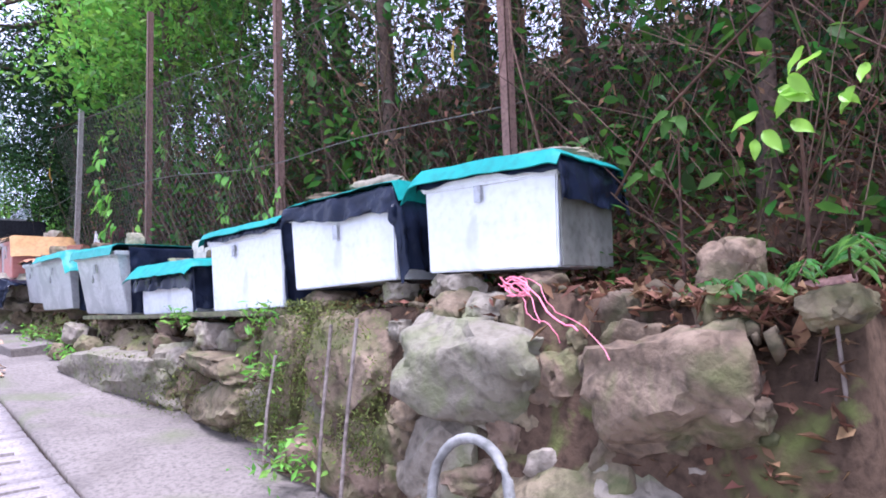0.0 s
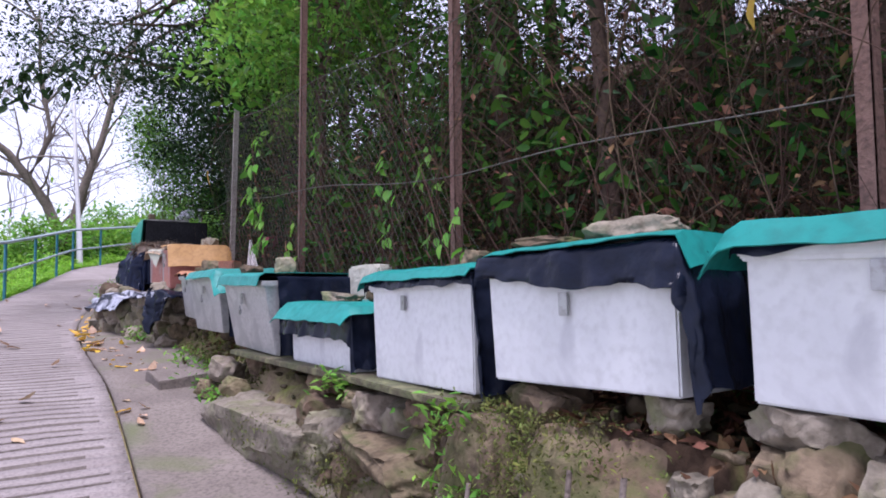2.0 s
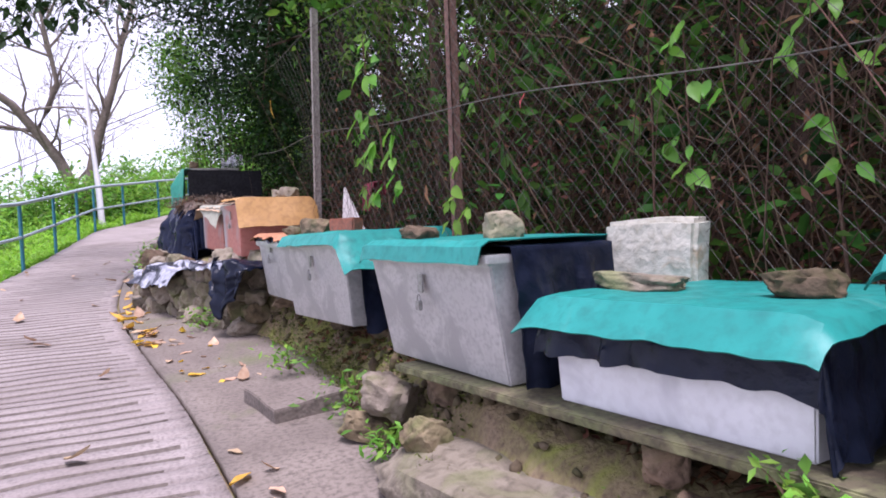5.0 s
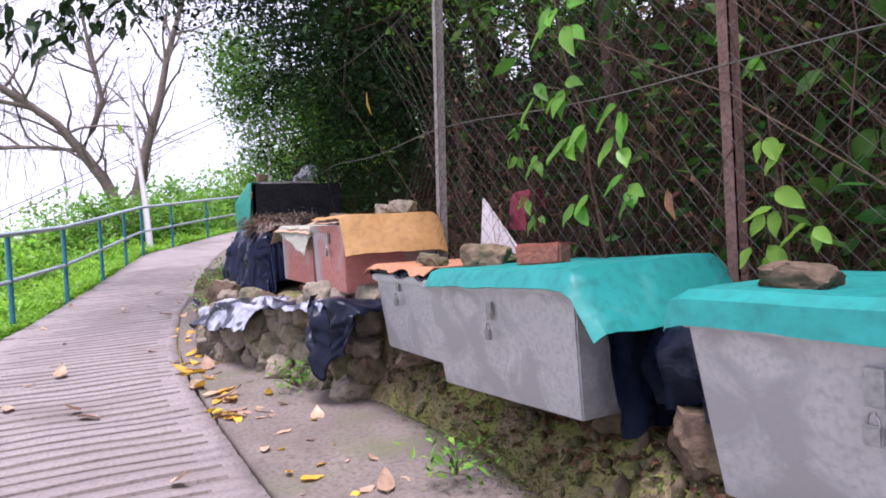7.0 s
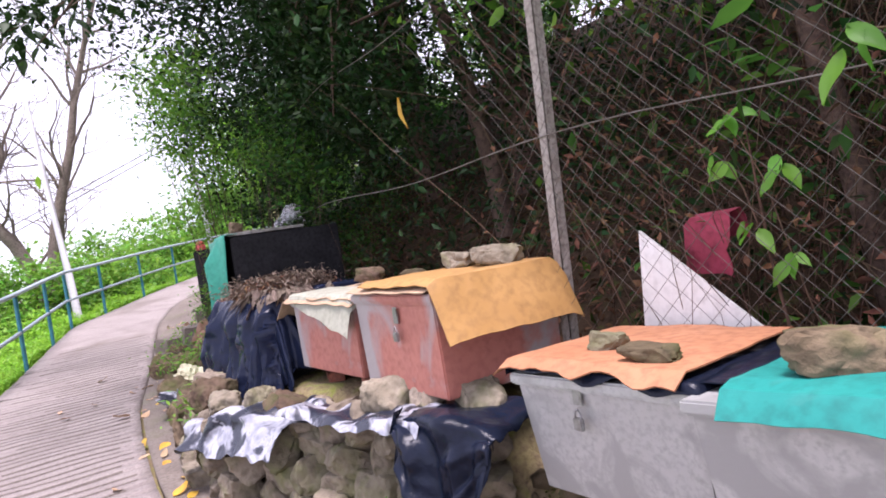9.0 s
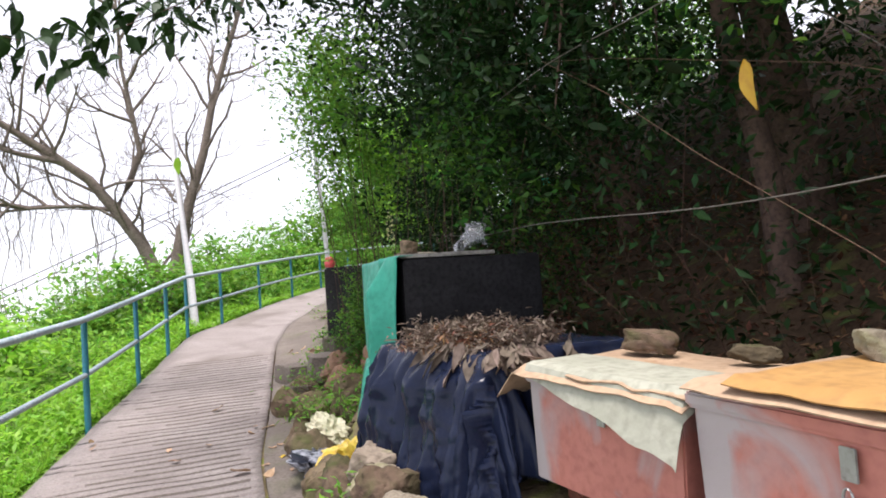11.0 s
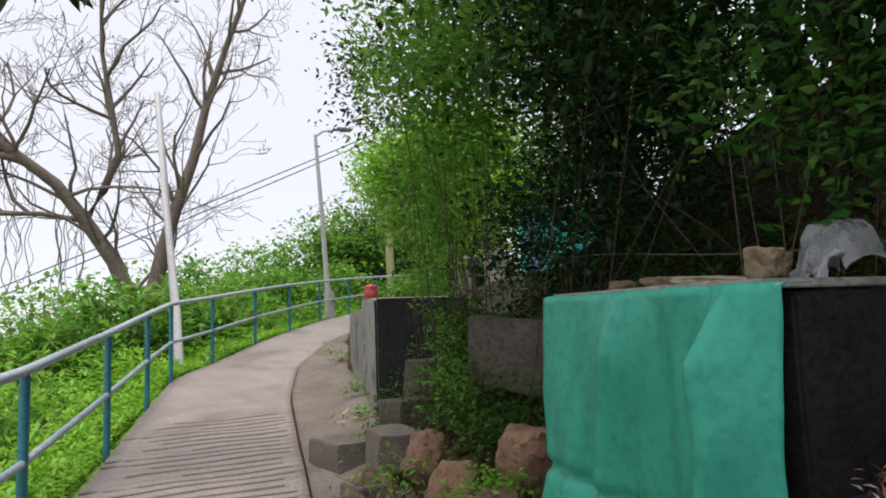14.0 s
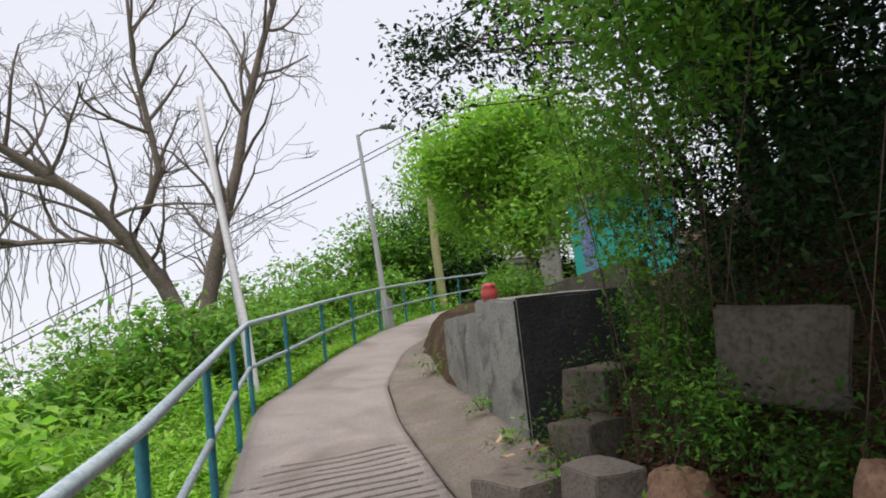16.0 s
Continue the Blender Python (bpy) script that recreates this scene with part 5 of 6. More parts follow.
shrub("feathery green shrub spilling over the steps", [((2.55, 14.85, 2.45), (0.28, 0.35, 0.36), 46), ((2.2, 14.45, 2.1), (0.22, 0.3, 0.28), 26), ((2.85, 15.5, 2.65), (0.25, 0.3, 0.3), 22), ((2.1, 13.95, 1.95), (0.18, 0.3, 0.18), 20)], MIDLEAF, 0.036, 52, 40, 0.1)
shrub("fresh green sprigs at the edge of the steps", [((2.35, 14.8, 2.4), (0.2, 0.26, 0.34), 24), ((2.08, 14.3, 2.15), (0.16, 0.2, 0.22), 14), ((2.3, 14.9, 2.9), (0.2, 0.25, 0.3), 20)], BRIGHTLEAF, 0.034, 57, 40, 0.07)
shrub("low green weeds at the foot of the crate", [((1.85, 13.5, 1.75), (0.2, 0.4, 0.16), 20), ((1.7, 13.0, 1.6), (0.15, 0.3, 0.15), 14)], BRIGHTLEAF, 0.04, 53, 30, 0.08)
shrub("bright shrub behind the concrete wall", [((4.05, 19.1, 3.0), (0.3, 0.45, 0.28), 34), ((5.3, 21.2, 3.2), (0.35, 0.5, 0.3), 30)], BRIGHTLEAF, 0.07, 54)
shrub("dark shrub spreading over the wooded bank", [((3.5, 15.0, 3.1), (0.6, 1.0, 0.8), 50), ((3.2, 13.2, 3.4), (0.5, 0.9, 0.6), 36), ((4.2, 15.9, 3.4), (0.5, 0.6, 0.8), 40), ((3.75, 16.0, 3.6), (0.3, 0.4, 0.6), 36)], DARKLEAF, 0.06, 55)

# ---- slope left of the path ----
def slope_points(n, y0, y1, d0, d1, h):
    y = vr.uniform(y0, y1, n)
    d = d0 + (d1 - d0) * vr.uniform(0, 1, n) ** 1.6
    x = left_x(y) - 0.12 - d
    return np.stack([x, y, land_z(x, y) + vr.uniform(0, 1, n) * h * np.clip(0.25 + d * 0.8, 0, 1) * (0.6 + 0.5 * np.sin(x * 2.3) * np.sin(y * 1.9))], -1)


stuff("weeds", "bright green weeds covering the slope below the rail", "weeds", leaf_mesh("weeds", slope_points(42000, 8, 26, 0.0, 6, 0.5), 0.08, LIMELEAF, 0.0, 2.5, 0.42, vr))
stuff("weeds", "mid green weeds further down the slope", "weeds", leaf_mesh("weeds", slope_points(36000, 14, 44, 1.0, 14, 0.8), 0.13, BRIGHTLEAF, 0.0, 2.5, 0.45, vr))
stuff("grass", "long bright grass along the path edge", "grass", leaf_mesh("grass", slope_points(22000, 2, 32, 0.0, 0.8, 0.28), 0.14, LIMELEAF, -0.9, 0.1, 0.09, vr))


def bush(x, y, r, leaf, seed, size=0.16, tall=0.8, label="rounded green bush on the slope"):
    rng = np.random.default_rng(seed)
    z = float(land_z(x, y))
    ob = thing("bush", label, "bush", pose(x, y, z), "bushes on the slope")
    q, cc = clumps(rng, (0, 0, r * tall * 0.7), (r, r, r * tall), int(30 + 24 * r), 46, 0.2 * r + 0.06, 0.3)
    wood = Bundle()
    for k in range(0, len(cc), 5):
        wood.tube([np.array([0, 0, -0.15]), cc[k] * 0.5, cc[k]], [0.03 * r, 0.02 * r, 0.006], 4)
    part("stem", wood.mesh("stem", TWIG), TWIG, ob)["kind"] = "stuff"
    part("foliage", leaf_mesh("foliage", q, size, leaf, 0.1, 1.1, 0.5, rng), leaf, ob)


br = random.Random(21)
for k in range(46):
    y = br.uniform(17, 48)
    d = br.uniform(1.6, 12) * (0.6 + y / 60)
    bush(float(left_x(y)) - d, y, br.uniform(0.5, 1.1) * (0.7 + y / 50), BRIGHTLEAF if k % 5 else LIMELEAF, 300 + k, 0.09 + y * 0.0022)
for k, (x, y, r) in enumerate(((4.5, 32, 1.6), (2.0, 33, 1.5), (-0.5, 31, 1.3), (7.0, 37, 2.2), (10.5, 40, 2.8), (14, 42, 3.2), (18, 43, 3.6), (5, 42, 2.4), (1, 40, 2.0), (-4, 36, 1.7), (-7.5, 33, 1.5), (12.5, 36.5, 2.0), (15.5, 37, 2.6), (-3.0, 20, 0.8), (-4.2, 17.5, 0.9), (-3.2, 15.5, 0.6))):
    bush(x, y, r, BRIGHTLEAF, 400 + k, 0.17 if y > 25 else 0.12, 0.95, "broad green thicket on the hillside")
for k, (x, y, top) in enumerate(((-1.2, 35, 3.3), (1.0, 36, 4.1), (2.6, 36, 4.6), (4.3, 36, 5.0), (5.8, 36.5, 5.5), (7.2, 36.5, 6.1), (8.3, 36.5, 6.6), (9.3, 37.5, 7.9), (10.6, 38.5, 8.8), (11.8, 39.5, 9.6))):
    low = float(land_z(x, y))
    bush(x, y - 1, 1.9, MIDLEAF if k == 7 else BRIGHTLEAF, 430 + k, 0.2, (top - 0.1 - low) / 3.0, "tall green thicket rising behind the rail")
for k in range(16):
    y = br.uniform(20, 46)
    bush(float(left_x(y)) - br.uniform(9, 22), y, br.uniform(1.1, 2.0), BRIGHTLEAF, 470 + k, 0.15, 1.0, "broad green thicket down the open slope")
for k, (x, y, h) in enumerate(((17, 33, 7), (20, 38, 8), (13.5, 45, 7), (22, 30, 8), (18, 27, 7), (12.2, 37.5, 5.2), (10.0, 38.5, 4.4), (13.0, 38.5, 6.0), (16.5, 42, 8.0))):
    z = float(land_z(x, y))
    tree("tall green tree on the far hillside", (x, y, z), h * 0.7, 0.16, (0.2, 0.1), [((x, y, z + h * 0.75), (h * 0.35, h * 0.35, h * 0.28), 90), ((x - h * 0.15, y - h * 0.1, z + h * 0.5), (h * 0.28, h * 0.28, h * 0.2), 50)], BRIGHTLEAF if k % 2 else MIDLEAF, 0.2, 500 + k, BARK, 34, 0.4)

# added near-black bushes stand in for a dark hollow behind the pole
for k, (x, y) in enumerate(((10.6, 34.6), (12.4, 34.2), (13.8, 33.4))):
    bush(x, y, 1.3, DARKLEAF, 450 + k, 0.2, 0.9, "dark bushes added for the dark hollow at the path end")
z = float(land_z(7.6, 23.8))
tree("bright green tree beside the upper path", (7.6, 23.8, z), 2.6, 0.1, (-0.5, 0.2), [((7.2, 24.4, 6.7), (1.15, 1.2, 0.9), 130), ((6.4, 25.0, 6.0), (0.85, 0.9, 0.6), 80), ((7.5, 24.5, 5.5), (1.0, 1.0, 0.7), 90), ((7.3, 23.7, 4.6), (0.75, 0.8, 0.5), 50), ((8.3, 24.3, 6.9), (0.8, 0.9, 0.6), 60), ((6.9, 25.2, 5.1), (0.6, 0.8, 0.35), 34), ((7.9, 23.5, 5.5), (0.7, 0.7, 0.5), 40), ((6.1, 25.2, 6.5), (0.5, 0.5, 0.3), 22)], LIMELEAF, 0.12, 520, BARK, 62, 0.34)

# ---- bare tree beyond the rail ----
bare = thing("bare_tree", "leafless grey-barked tree with two leaning trunks", "tree", pose(0.95, 26.1, 2.2))
rng = np.random.default_rng(77)
wood, twigs, tips = Bundle(), Bundle(), []
B0 = np.array([0.95, 26.1, 2.2])
left_trunk = np.array([(0.9, 26.1, 1.9), (0.78, 26.1, 3.0), (0.35, 26.12, 4.1), (-0.2, 26.13, 4.95), (-0.75, 26.1, 5.7), (-1.5, 26.1, 6.3), (-2.5, 26.0, 7.0), (-3.6, 25.9, 7.9)]) - B0
right_trunk = np.array([(1.0, 26.1, 1.9), (1.05, 26.1, 3.2), (1.3, 26.05, 4.4), (1.55, 26.0, 5.3), (1.9, 25.97, 6.4), (2.15, 25.9, 7.6), (2.6, 25.85, 9.1), (3.1, 25.8, 10.6)]) - B0
mid_trunk = np.array([(-0.2, 26.13, 4.95), (0.12, 26.1, 5.6), (0.4, 26.1, 6.4), (0.25, 26.05, 7.4), (0.05, 26.0, 8.6), (0.0, 26.0, 10.4)]) - B0
low_limb = np.array([(-0.2, 26.13, 4.95), (-1.0, 26.0, 5.05), (-1.9, 25.9, 5.0), (-2.6, 25.8, 4.9), (-3.0, 25.8, 4.4)]) - B0
low_left = np.array([(-1.2, 26.1, 6.1), (-2.2, 26.0, 6.3), (-3.3, 25.9, 6.7), (-4.6, 25.9, 6.9)]) - B0
for pts, r0, r1 in ((left_trunk, 0.2, 0.06), (right_trunk, 0.19, 0.05), (mid_trunk, 0.1, 0.03), (low_limb, 0.06, 0.02), (low_left, 0.08, 0.02)):
    wood.tube(pts, np.linspace(r0, r1, len(pts)), 9)
    for k in range(2, len(pts)):
        for _ in range(3):
            d = pts[k] - pts[k - 1]
            d = d / np.linalg.norm(d) + rng.normal(size=3) * np.array([0.75, 0.5, 0.5])
            d[2] = max(d[2], 0.12) + 0.1
            limb(rng, pts[k] - (pts[k] - pts[k - 1]) * rng.uniform(0, 1), d, rng.uniform(1.3, 2.4), 0.045, 3, twigs, tips, 0.2, 0.07, 5, (2, 5), 0.64, 0.006)
part("trunk", wood.mesh("trunk", BARK), BARK, bare)
part("crown", twigs.mesh("crown", BARK), BARK, bare, "bare spreading twigs")["kind"] = "stuff"
roots = Bundle()
for _ in range(90):
    src = (low_limb, low_left, left_trunk[3:])[rng.integers(3)]
    a = rng.integers(0, len(src) - 1)
    p = src[a] + (src[a + 1] - src[a]) * rng.uniform(0, 1)
    ln, t = rng.uniform(0.5, 2.8), np.linspace(0, 1, 14)
    roots.tube(np.stack([p[0] + 0.05 * np.sin(t * 11 + rng.uniform(0, 6)) + 0.06 * np.sin(t * 4 + rng.uniform(0, 6)), p[1] + 0.05 * np.cos(t * 6), p[2] - ln * t], -1), rng.uniform(0.006, 0.012), 3)
part("hanging_root", roots.mesh("hanging_root", GREYPOST), GREYPOST, bare)["kind"] = "stuff"

# ---- poles, lamp and cables ----
def pole(name, label, category, pts, r0, r1, mat):
    ob = thing(name, label, category, pose(*pts[0]))
    b = Bundle()
    b.tube(np.array(pts) - np.array(pts[0]), np.linspace(r0, r1, len(pts)), 12)
    part("shaft", b.mesh("shaft", mat), mat, ob)
    return ob


lamp = pole("street_lamp", "slim grey steel street lamp beside the rail", "street lamp", [(5.45, 27.6, 2.3), (5.4, 27.6, 3.6), (5.3, 27.6, 5.4), (5.16, 27.64, 7.7)], 0.09, 0.045, POLE)
b = Bundle()
b.tube([(-0.29, 0.04, 5.35), (-0.1, 0.0, 5.5), (0.3, -0.15, 5.55)], 0.03, 8)
part("arm", b.mesh("arm", POLE), POLE, lamp)
part("lamp_head", block((0.42, 0.18, 0.09), (0.45, -0.2, 5.55), 0.03), STEEL, lamp)
part("base_sleeve", block((0.24, 0.24, 1.5), (0, 0, 0.5), 0.06), POLE, lamp)
pole("utility_pole", "lichen-stained timber utility pole", "pole", [(9.5, 33.0, 2.8), (9.42, 33.0, 5.5), (9.5, 32.9, 9.5)], 0.17, 0.13, YPOLE)
pole("leaning_pole", "grey steel pole leaning beside the rail", "pole", [(1.16, 20.9, 1.5), (1.12, 21.3, 2.9), (1.04, 22.2, 4.8), (0.97, 23.3, 6.9)], 0.08, 0.05, POLE)
for dz in (0.0, -0.3):
    t = np.linspace(-1.2, 1.2, 24)
    b = Bundle()
    b.tube(np.stack([-3.87 + 12.54 * t, 35.75 - 1.43 * t, 3.66 + 5.82 * t + dz * (1 - 0.3 * t) + 0.12 * (t - 0.2) ** 2], -1), 0.02, 5)
    tagged(new("power_cable", b.mesh("power_cable", CABLE)), "thin dark power cable slung across the sky", "cable", "power cables")

# ---- house up the path ----
slab_wall("wall_upper", "low weathered wall below the house", [(6.69, 23.03), (6.5, 21.35), (6.31, 19.57)], 1.9, 3.13, -0.3, APRON, -0.22)
house = thing("house", "turquoise-walled house behind stone posts", "house", pose(14.4, 30.2, 3.3, 0, 0, -48))
part("wall", block((3.6, 0.2, 3.4), (0.6, 1.0, 1.6), 0.02), HOUSETEAL, house)
part("side_wall", block((0.2, 3.0, 3.4), (2.3, 2.5, 1.6), 0.02), WHITEBOARD, house)
part("roof", block((4.4, 3.8, 0.12), (0.6, 2.4, 3.35), 0.02), WALLCON, house)
drape("tarp", "blue and white tarp hanging at the house corner", "tarp", pose(13.4, 30.0, 3.2, 0, 0, -48), 0.35, 0.1, 3.2, BLUETARP, (2.6, 0.05, 0.05, 0.1), 0.03, 0.05, 41, flare=0.03, ripple=2.0, cell=0.08)
for k, (x, y, h) in enumerate(((12.0, 29.9, 2.2), (11.2, 30.6, 1.4))):
    g = thing("stone_lantern", "weathered stone post with a small roof", "stone post", pose(x, y, float(land_z(x, y)) - 0.1, 0, 0, -40), "stone posts by the house")
    part("shaft", block((0.6, 0.6, h), (0, 0, h / 2), 0.04, 1.1, 0.03, k, 2), WALLCON, g)
    part("cap", block((0.95, 0.95, 0.14), (0, 0, h + 0.07), 0.03, 0.9), WALLCON, g)
    part("ridge", block((0.5, 0.5, 0.3), (0, 0, h + 0.28), 0.08, 1.5), WALLCON, g)

# ---- sapling with broad leaves in front of the fence, and other near foliage ----
def big_leaf(length, width, seed=0, cup=0.12):
    """A broad pointed leaf with a midrib fold, curling at the tip."""
    v, f = [], []
    n = 8
    for i in range(n + 1):
        s = i / n
        w = width * math.sin(math.pi * s ** 0.8) ** 0.85 * (1 - 0.25 * s)
        z = -cup * length * s * s * 2
        for q in (-1, 0, 1):
            v.append((q * w / 2, s * length, z + abs(q) * 0.12 * width + 0.01 * math.sin(9 * s + seed) * abs(q) * 0.3))
    for i in range(n):
        for q in (0, 1):
            a = i * 3 + q
            f.append((a, a + 1, a + 4, a + 3))
    return v, f


def hung_leaf(ob, at, out, down, side, length, mat, seed, rng):
    """One broad leaf hanging from a point: it runs out, down and sideways, its face turned to the open side."""
    d = Vector((out, side, -down)).normalized()
    face = Vector((-0.75 + 0.3 * rng.normal(), 0.35 * rng.normal(), 0.65))
    sx = d.cross(face).normalized()
    m = Matrix((sx, d, sx.cross(d))).transposed().to_4x4()
    m.translation = Vector(at)
    v, f = big_leaf(length, length * rng.uniform(0.5, 0.62), seed, rng.uniform(0.05, 0.2))
    lf = part("leaf", smooth(tri_mesh("leaf", v, f, mat)), mat, ob)
    lf.matrix_local = m


def leafy_sapling(label, stem, nodes, mat, length, seed):
    """A slender stem with side twigs; at each twig's end a cluster of drooping leaves. nodes: end points and leaf counts."""
    rng = np.random.default_rng(seed)
    o, line = np.array(stem[0], float), np.array(stem, float)
    ob = thing("sapling", label, "plant", pose(*o))
    b = Bundle()
    b.tube(line - o, np.linspace(0.008, 0.003, len(line)), 5)
    for x, y, z, n in nodes:
        p = np.array([x, y, z])
        k = int(np.argmin(np.abs(line[:, 2] - (z - 0.12))))
        q = line[k]
        b.tube(np.array([q, (q + p) / 2 + [0, 0, 0.05], p]) - o, [0.004, 0.003, 0.002], 4)
        for j in range(n):
            w = p + rng.normal(size=3) * [0.015, 0.03, 0.02]
            hung_leaf(ob, w - o, -rng.uniform(0.1, 0.6), rng.uniform(0.25, 1.0), (j - (n - 1) / 2) * 0.75 + 0.25 * rng.normal(), length * rng.uniform(0.7, 1.12), mat, int(rng.integers(9)), rng)
    part("stem", b.mesh("stem", TWIG), TWIG, ob)


def spray(label, stem, leaves, mat, length, seed, name="sapling"):
    """A stem with broad leaves along its points."""
    rng = np.random.default_rng(seed)
    o = np.array(stem[0], float)
    ob = thing(name, label, "plant", pose(*o))
    b = Bundle()
    b.tube(np.array(stem) - o, np.linspace(0.008, 0.003, len(stem)), 5)
    part("stem", b.mesh("stem", TWIG), TWIG, ob)
    for p in leaves:
        ln = length * rng.uniform(0.75, 1.15)
        v, f = big_leaf(ln, ln * rng.uniform(0.42, 0.55), rng.integers(9))
        lf = part("leaf", smooth(tri_mesh("leaf", v, f, mat)), mat, ob)
        lf.matrix_local = pose(*(np.array(p) - o), rng.uniform(-75, -5), rng.uniform(-35, 35), rng.uniform(0, 360) if name == "branch" else rng.uniform(10, 170))


def along(stem, n, spread, seed):
    rng = np.random.default_rng(seed)
    s = np.array(stem, float)
    k = rng.uniform(0.6, len(s) - 1, n)
    i = np.minimum(k.astype(int), len(s) - 2)
    return s[i] + (s[i + 1] - s[i]) * (k - i)[:, None] + rng.normal(size=(n, 3)) * spread


leafy_sapling("slender sapling with broad drooping lime-green leaves", [(2.12, 6.98, 1.4), (2.1, 7.0, 1.9), (2.06, 7.02, 2.2), (2.05, 7.05, 2.5), (2.0, 7.1, 2.8), (2.0, 7.15, 3.1)], [(2.0, 7.15, 2.95, 4), (2.0, 7.0, 2.82, 4), (2.02, 7.3, 2.66, 3), (2.0, 7.08, 2.6, 4), (2.02, 7.12, 2.40, 5), (1.98, 6.94, 2.43, 2), (2.0, 6.76, 2.45, 3), (2.02, 7.04, 2.14, 3), (2.0, 6.76, 2.17, 4), (2.0, 6.84, 2.33, 2), (2.05, 7.2, 3.1, 4)], SAPLEAF, 0.135, 3)
leafy_sapling("young sapling with soft green leaves by the fence", [(2.2, 6.25, 1.4), (2.15, 6.22, 1.8), (2.1, 6.2, 2.2)], [(2.05, 6.18, 2.08, 4), (2.1, 6.26, 1.95, 3), (2.08, 6.1, 2.0, 3), (2.1, 6.25, 2.25, 3)], BRIGHTLEAF, 0.1, 4)
leafy_sapling("leafy green plant hanging over the fence foot", [(2.4, 5.2, 1.5), (2.38, 5.18, 1.9), (2.35, 5.15, 2.3), (2.3, 5.12, 2.6)], [(2.42, 5.26, 2.34, 4), (2.42, 5.36, 2.22, 3), (2.42, 5.2, 2.46, 3)], MIDLEAF, 0.12, 5)
leafy_sapling("large pale-veined leaves of a climbing plant", [(2.4, 6.0, 1.5), (2.4, 6.02, 1.9), (2.35, 6.05, 2.3)], [(2.3, 6.02, 2.26, 2), (2.32, 5.92, 2.1, 2)], MIDLEAF, 0.17, 15)
leafy_sapling("arching sapling with lime-green leaves", [(2.3, 0.75, 1.5), (2.2, 0.72, 1.8), (2.05, 0.68, 2.05), (1.9, 0.62, 2.15)], [(1.9, 0.6, 2.12, 3), (2.0, 0.66, 2.06, 4), (2.05, 0.75, 1.98, 4), (1.92, 0.5, 2.02, 3)], LIMELEAF, 0.085, 6)
leafy_sapling("seedling with broad green leaves by the fence", [(2.35, 1.2, 1.5), (2.3, 1.18, 1.8), (2.25, 1.15, 2.1)], [(2.2, 1.15, 2.1, 4), (2.22, 1.25, 1.95, 3)], MIDLEAF, 0.085, 7)
leafy_sapling("low leafy seedling at the wall top", [(2.1, 0.8, 1.3), (2.05, 0.85, 1.42)], [(1.98, 0.85, 1.46, 4), (2.0, 0.75, 1.42, 4)], LIMELEAF, 0.07, 8)
for k, (x, y, z, mt) in enumerate(((2.35, 4.45, 2.5, SAPLEAF), (2.3, 4.95, 2.5, SAPLEAF), (2.25, 4.0, 2.1, SAPLEAF), (2.25, 7.75, 2.5, SAPLEAF), (2.4, 3.0, 2.2, MIDLEAF), (2.4, 6.5, 3.0, SAPLEAF))):
    leafy_sapling("seedling with broad green leaves by the fence", [(x + 0.1, y, z - 0.9), (x + 0.06, y + 0.03, z - 0.4), (x + 0.02, y + 0.02, z + 0.1)], [(x - 0.03, y, z + 0.08, 4), (x, y + 0.1, z - 0.05, 3), (x - 0.02, y - 0.1, z - 0.12, 3), (x, y + 0.06, z - 0.28, 3), (x - 0.04, y - 0.05, z - 0.4, 3)], mt, 0.09, 20 + k)
st = [(2.2, 14.6, 6.2), (1.5, 15.2, 6.1), (0.9, 15.7, 5.85), (0.4, 16.0, 5.7), (0.0, 15.8, 5.4), (-0.4, 15.5, 5.1), (-0.9, 15.3, 5.15), (-1.6, 15.1, 5.3)]
spray("drooping branch of dark broad leaves over the path", st, along(st, 170, 0.2, 8), DARKLEAF, 0.25, 8, "branch")

# withered broad leaves hanging over the black film
ge = np.random.default_rng(8)
withered = Bundle()
for k in range(110):
    ln = ge.uniform(0.05, 0.1) if k > 44 else ge.uniform(0.09, 0.2)
    v, f = big_leaf(ln, ln * ge.uniform(0.25, 0.45), int(ge.integers(9)), ge.uniform(-0.2, 0.45))
    if k % 3:
        m = pose(1.52 + abs(ge.normal()) * 0.13, 10.41 - abs(ge.normal()) * 0.015, 2.2 + ge.uniform(-0.02, 0.02), ge.uniform(-85, -15), ge.uniform(-40, 40), ge.uniform(135, 215))
    else:
        m = pose(1.50 - abs(ge.normal()) * 0.02, 10.72 + 0.2 * ge.normal(), 2.215 + ge.uniform(-0.03, 0.02), ge.uniform(-85, -10), ge.uniform(-40, 40), ge.uniform(50, 150))
    withered.add(np.array([m @ Vector(p) for p in v]), np.array(f))
stuff("leaf_litter", "grey papery dead leaves hanging over black film", "leaf litter", withered.mesh("leaf_litter", GREYLEAF))

# ---- small things ----
def drop_leaf(x, y, mat, size, seed, z=None, label=""):
    rng = random.Random(seed)
    v, f = big_leaf(size, size * rng.uniform(0.45, 0.65), seed, rng.uniform(-0.25, 0.3))
    ob = new("fallen_leaf", smooth(tri_mesh("fallen_leaf", v, f, mat)))
    gz = float(ground_z(y)) if z is None else z
    ob.matrix_world = pose(x, y, gz + 0.012, rng.uniform(-14, 14), rng.uniform(-16, 16), rng.uniform(0, 360))
    tagged(ob, label or ("curled yellow leaf fallen on the concrete" if mat == YELLOWLEAF else "dry tan leaf fallen on the concrete"), "leaf", "fallen leaves")


lr = random.Random(9)
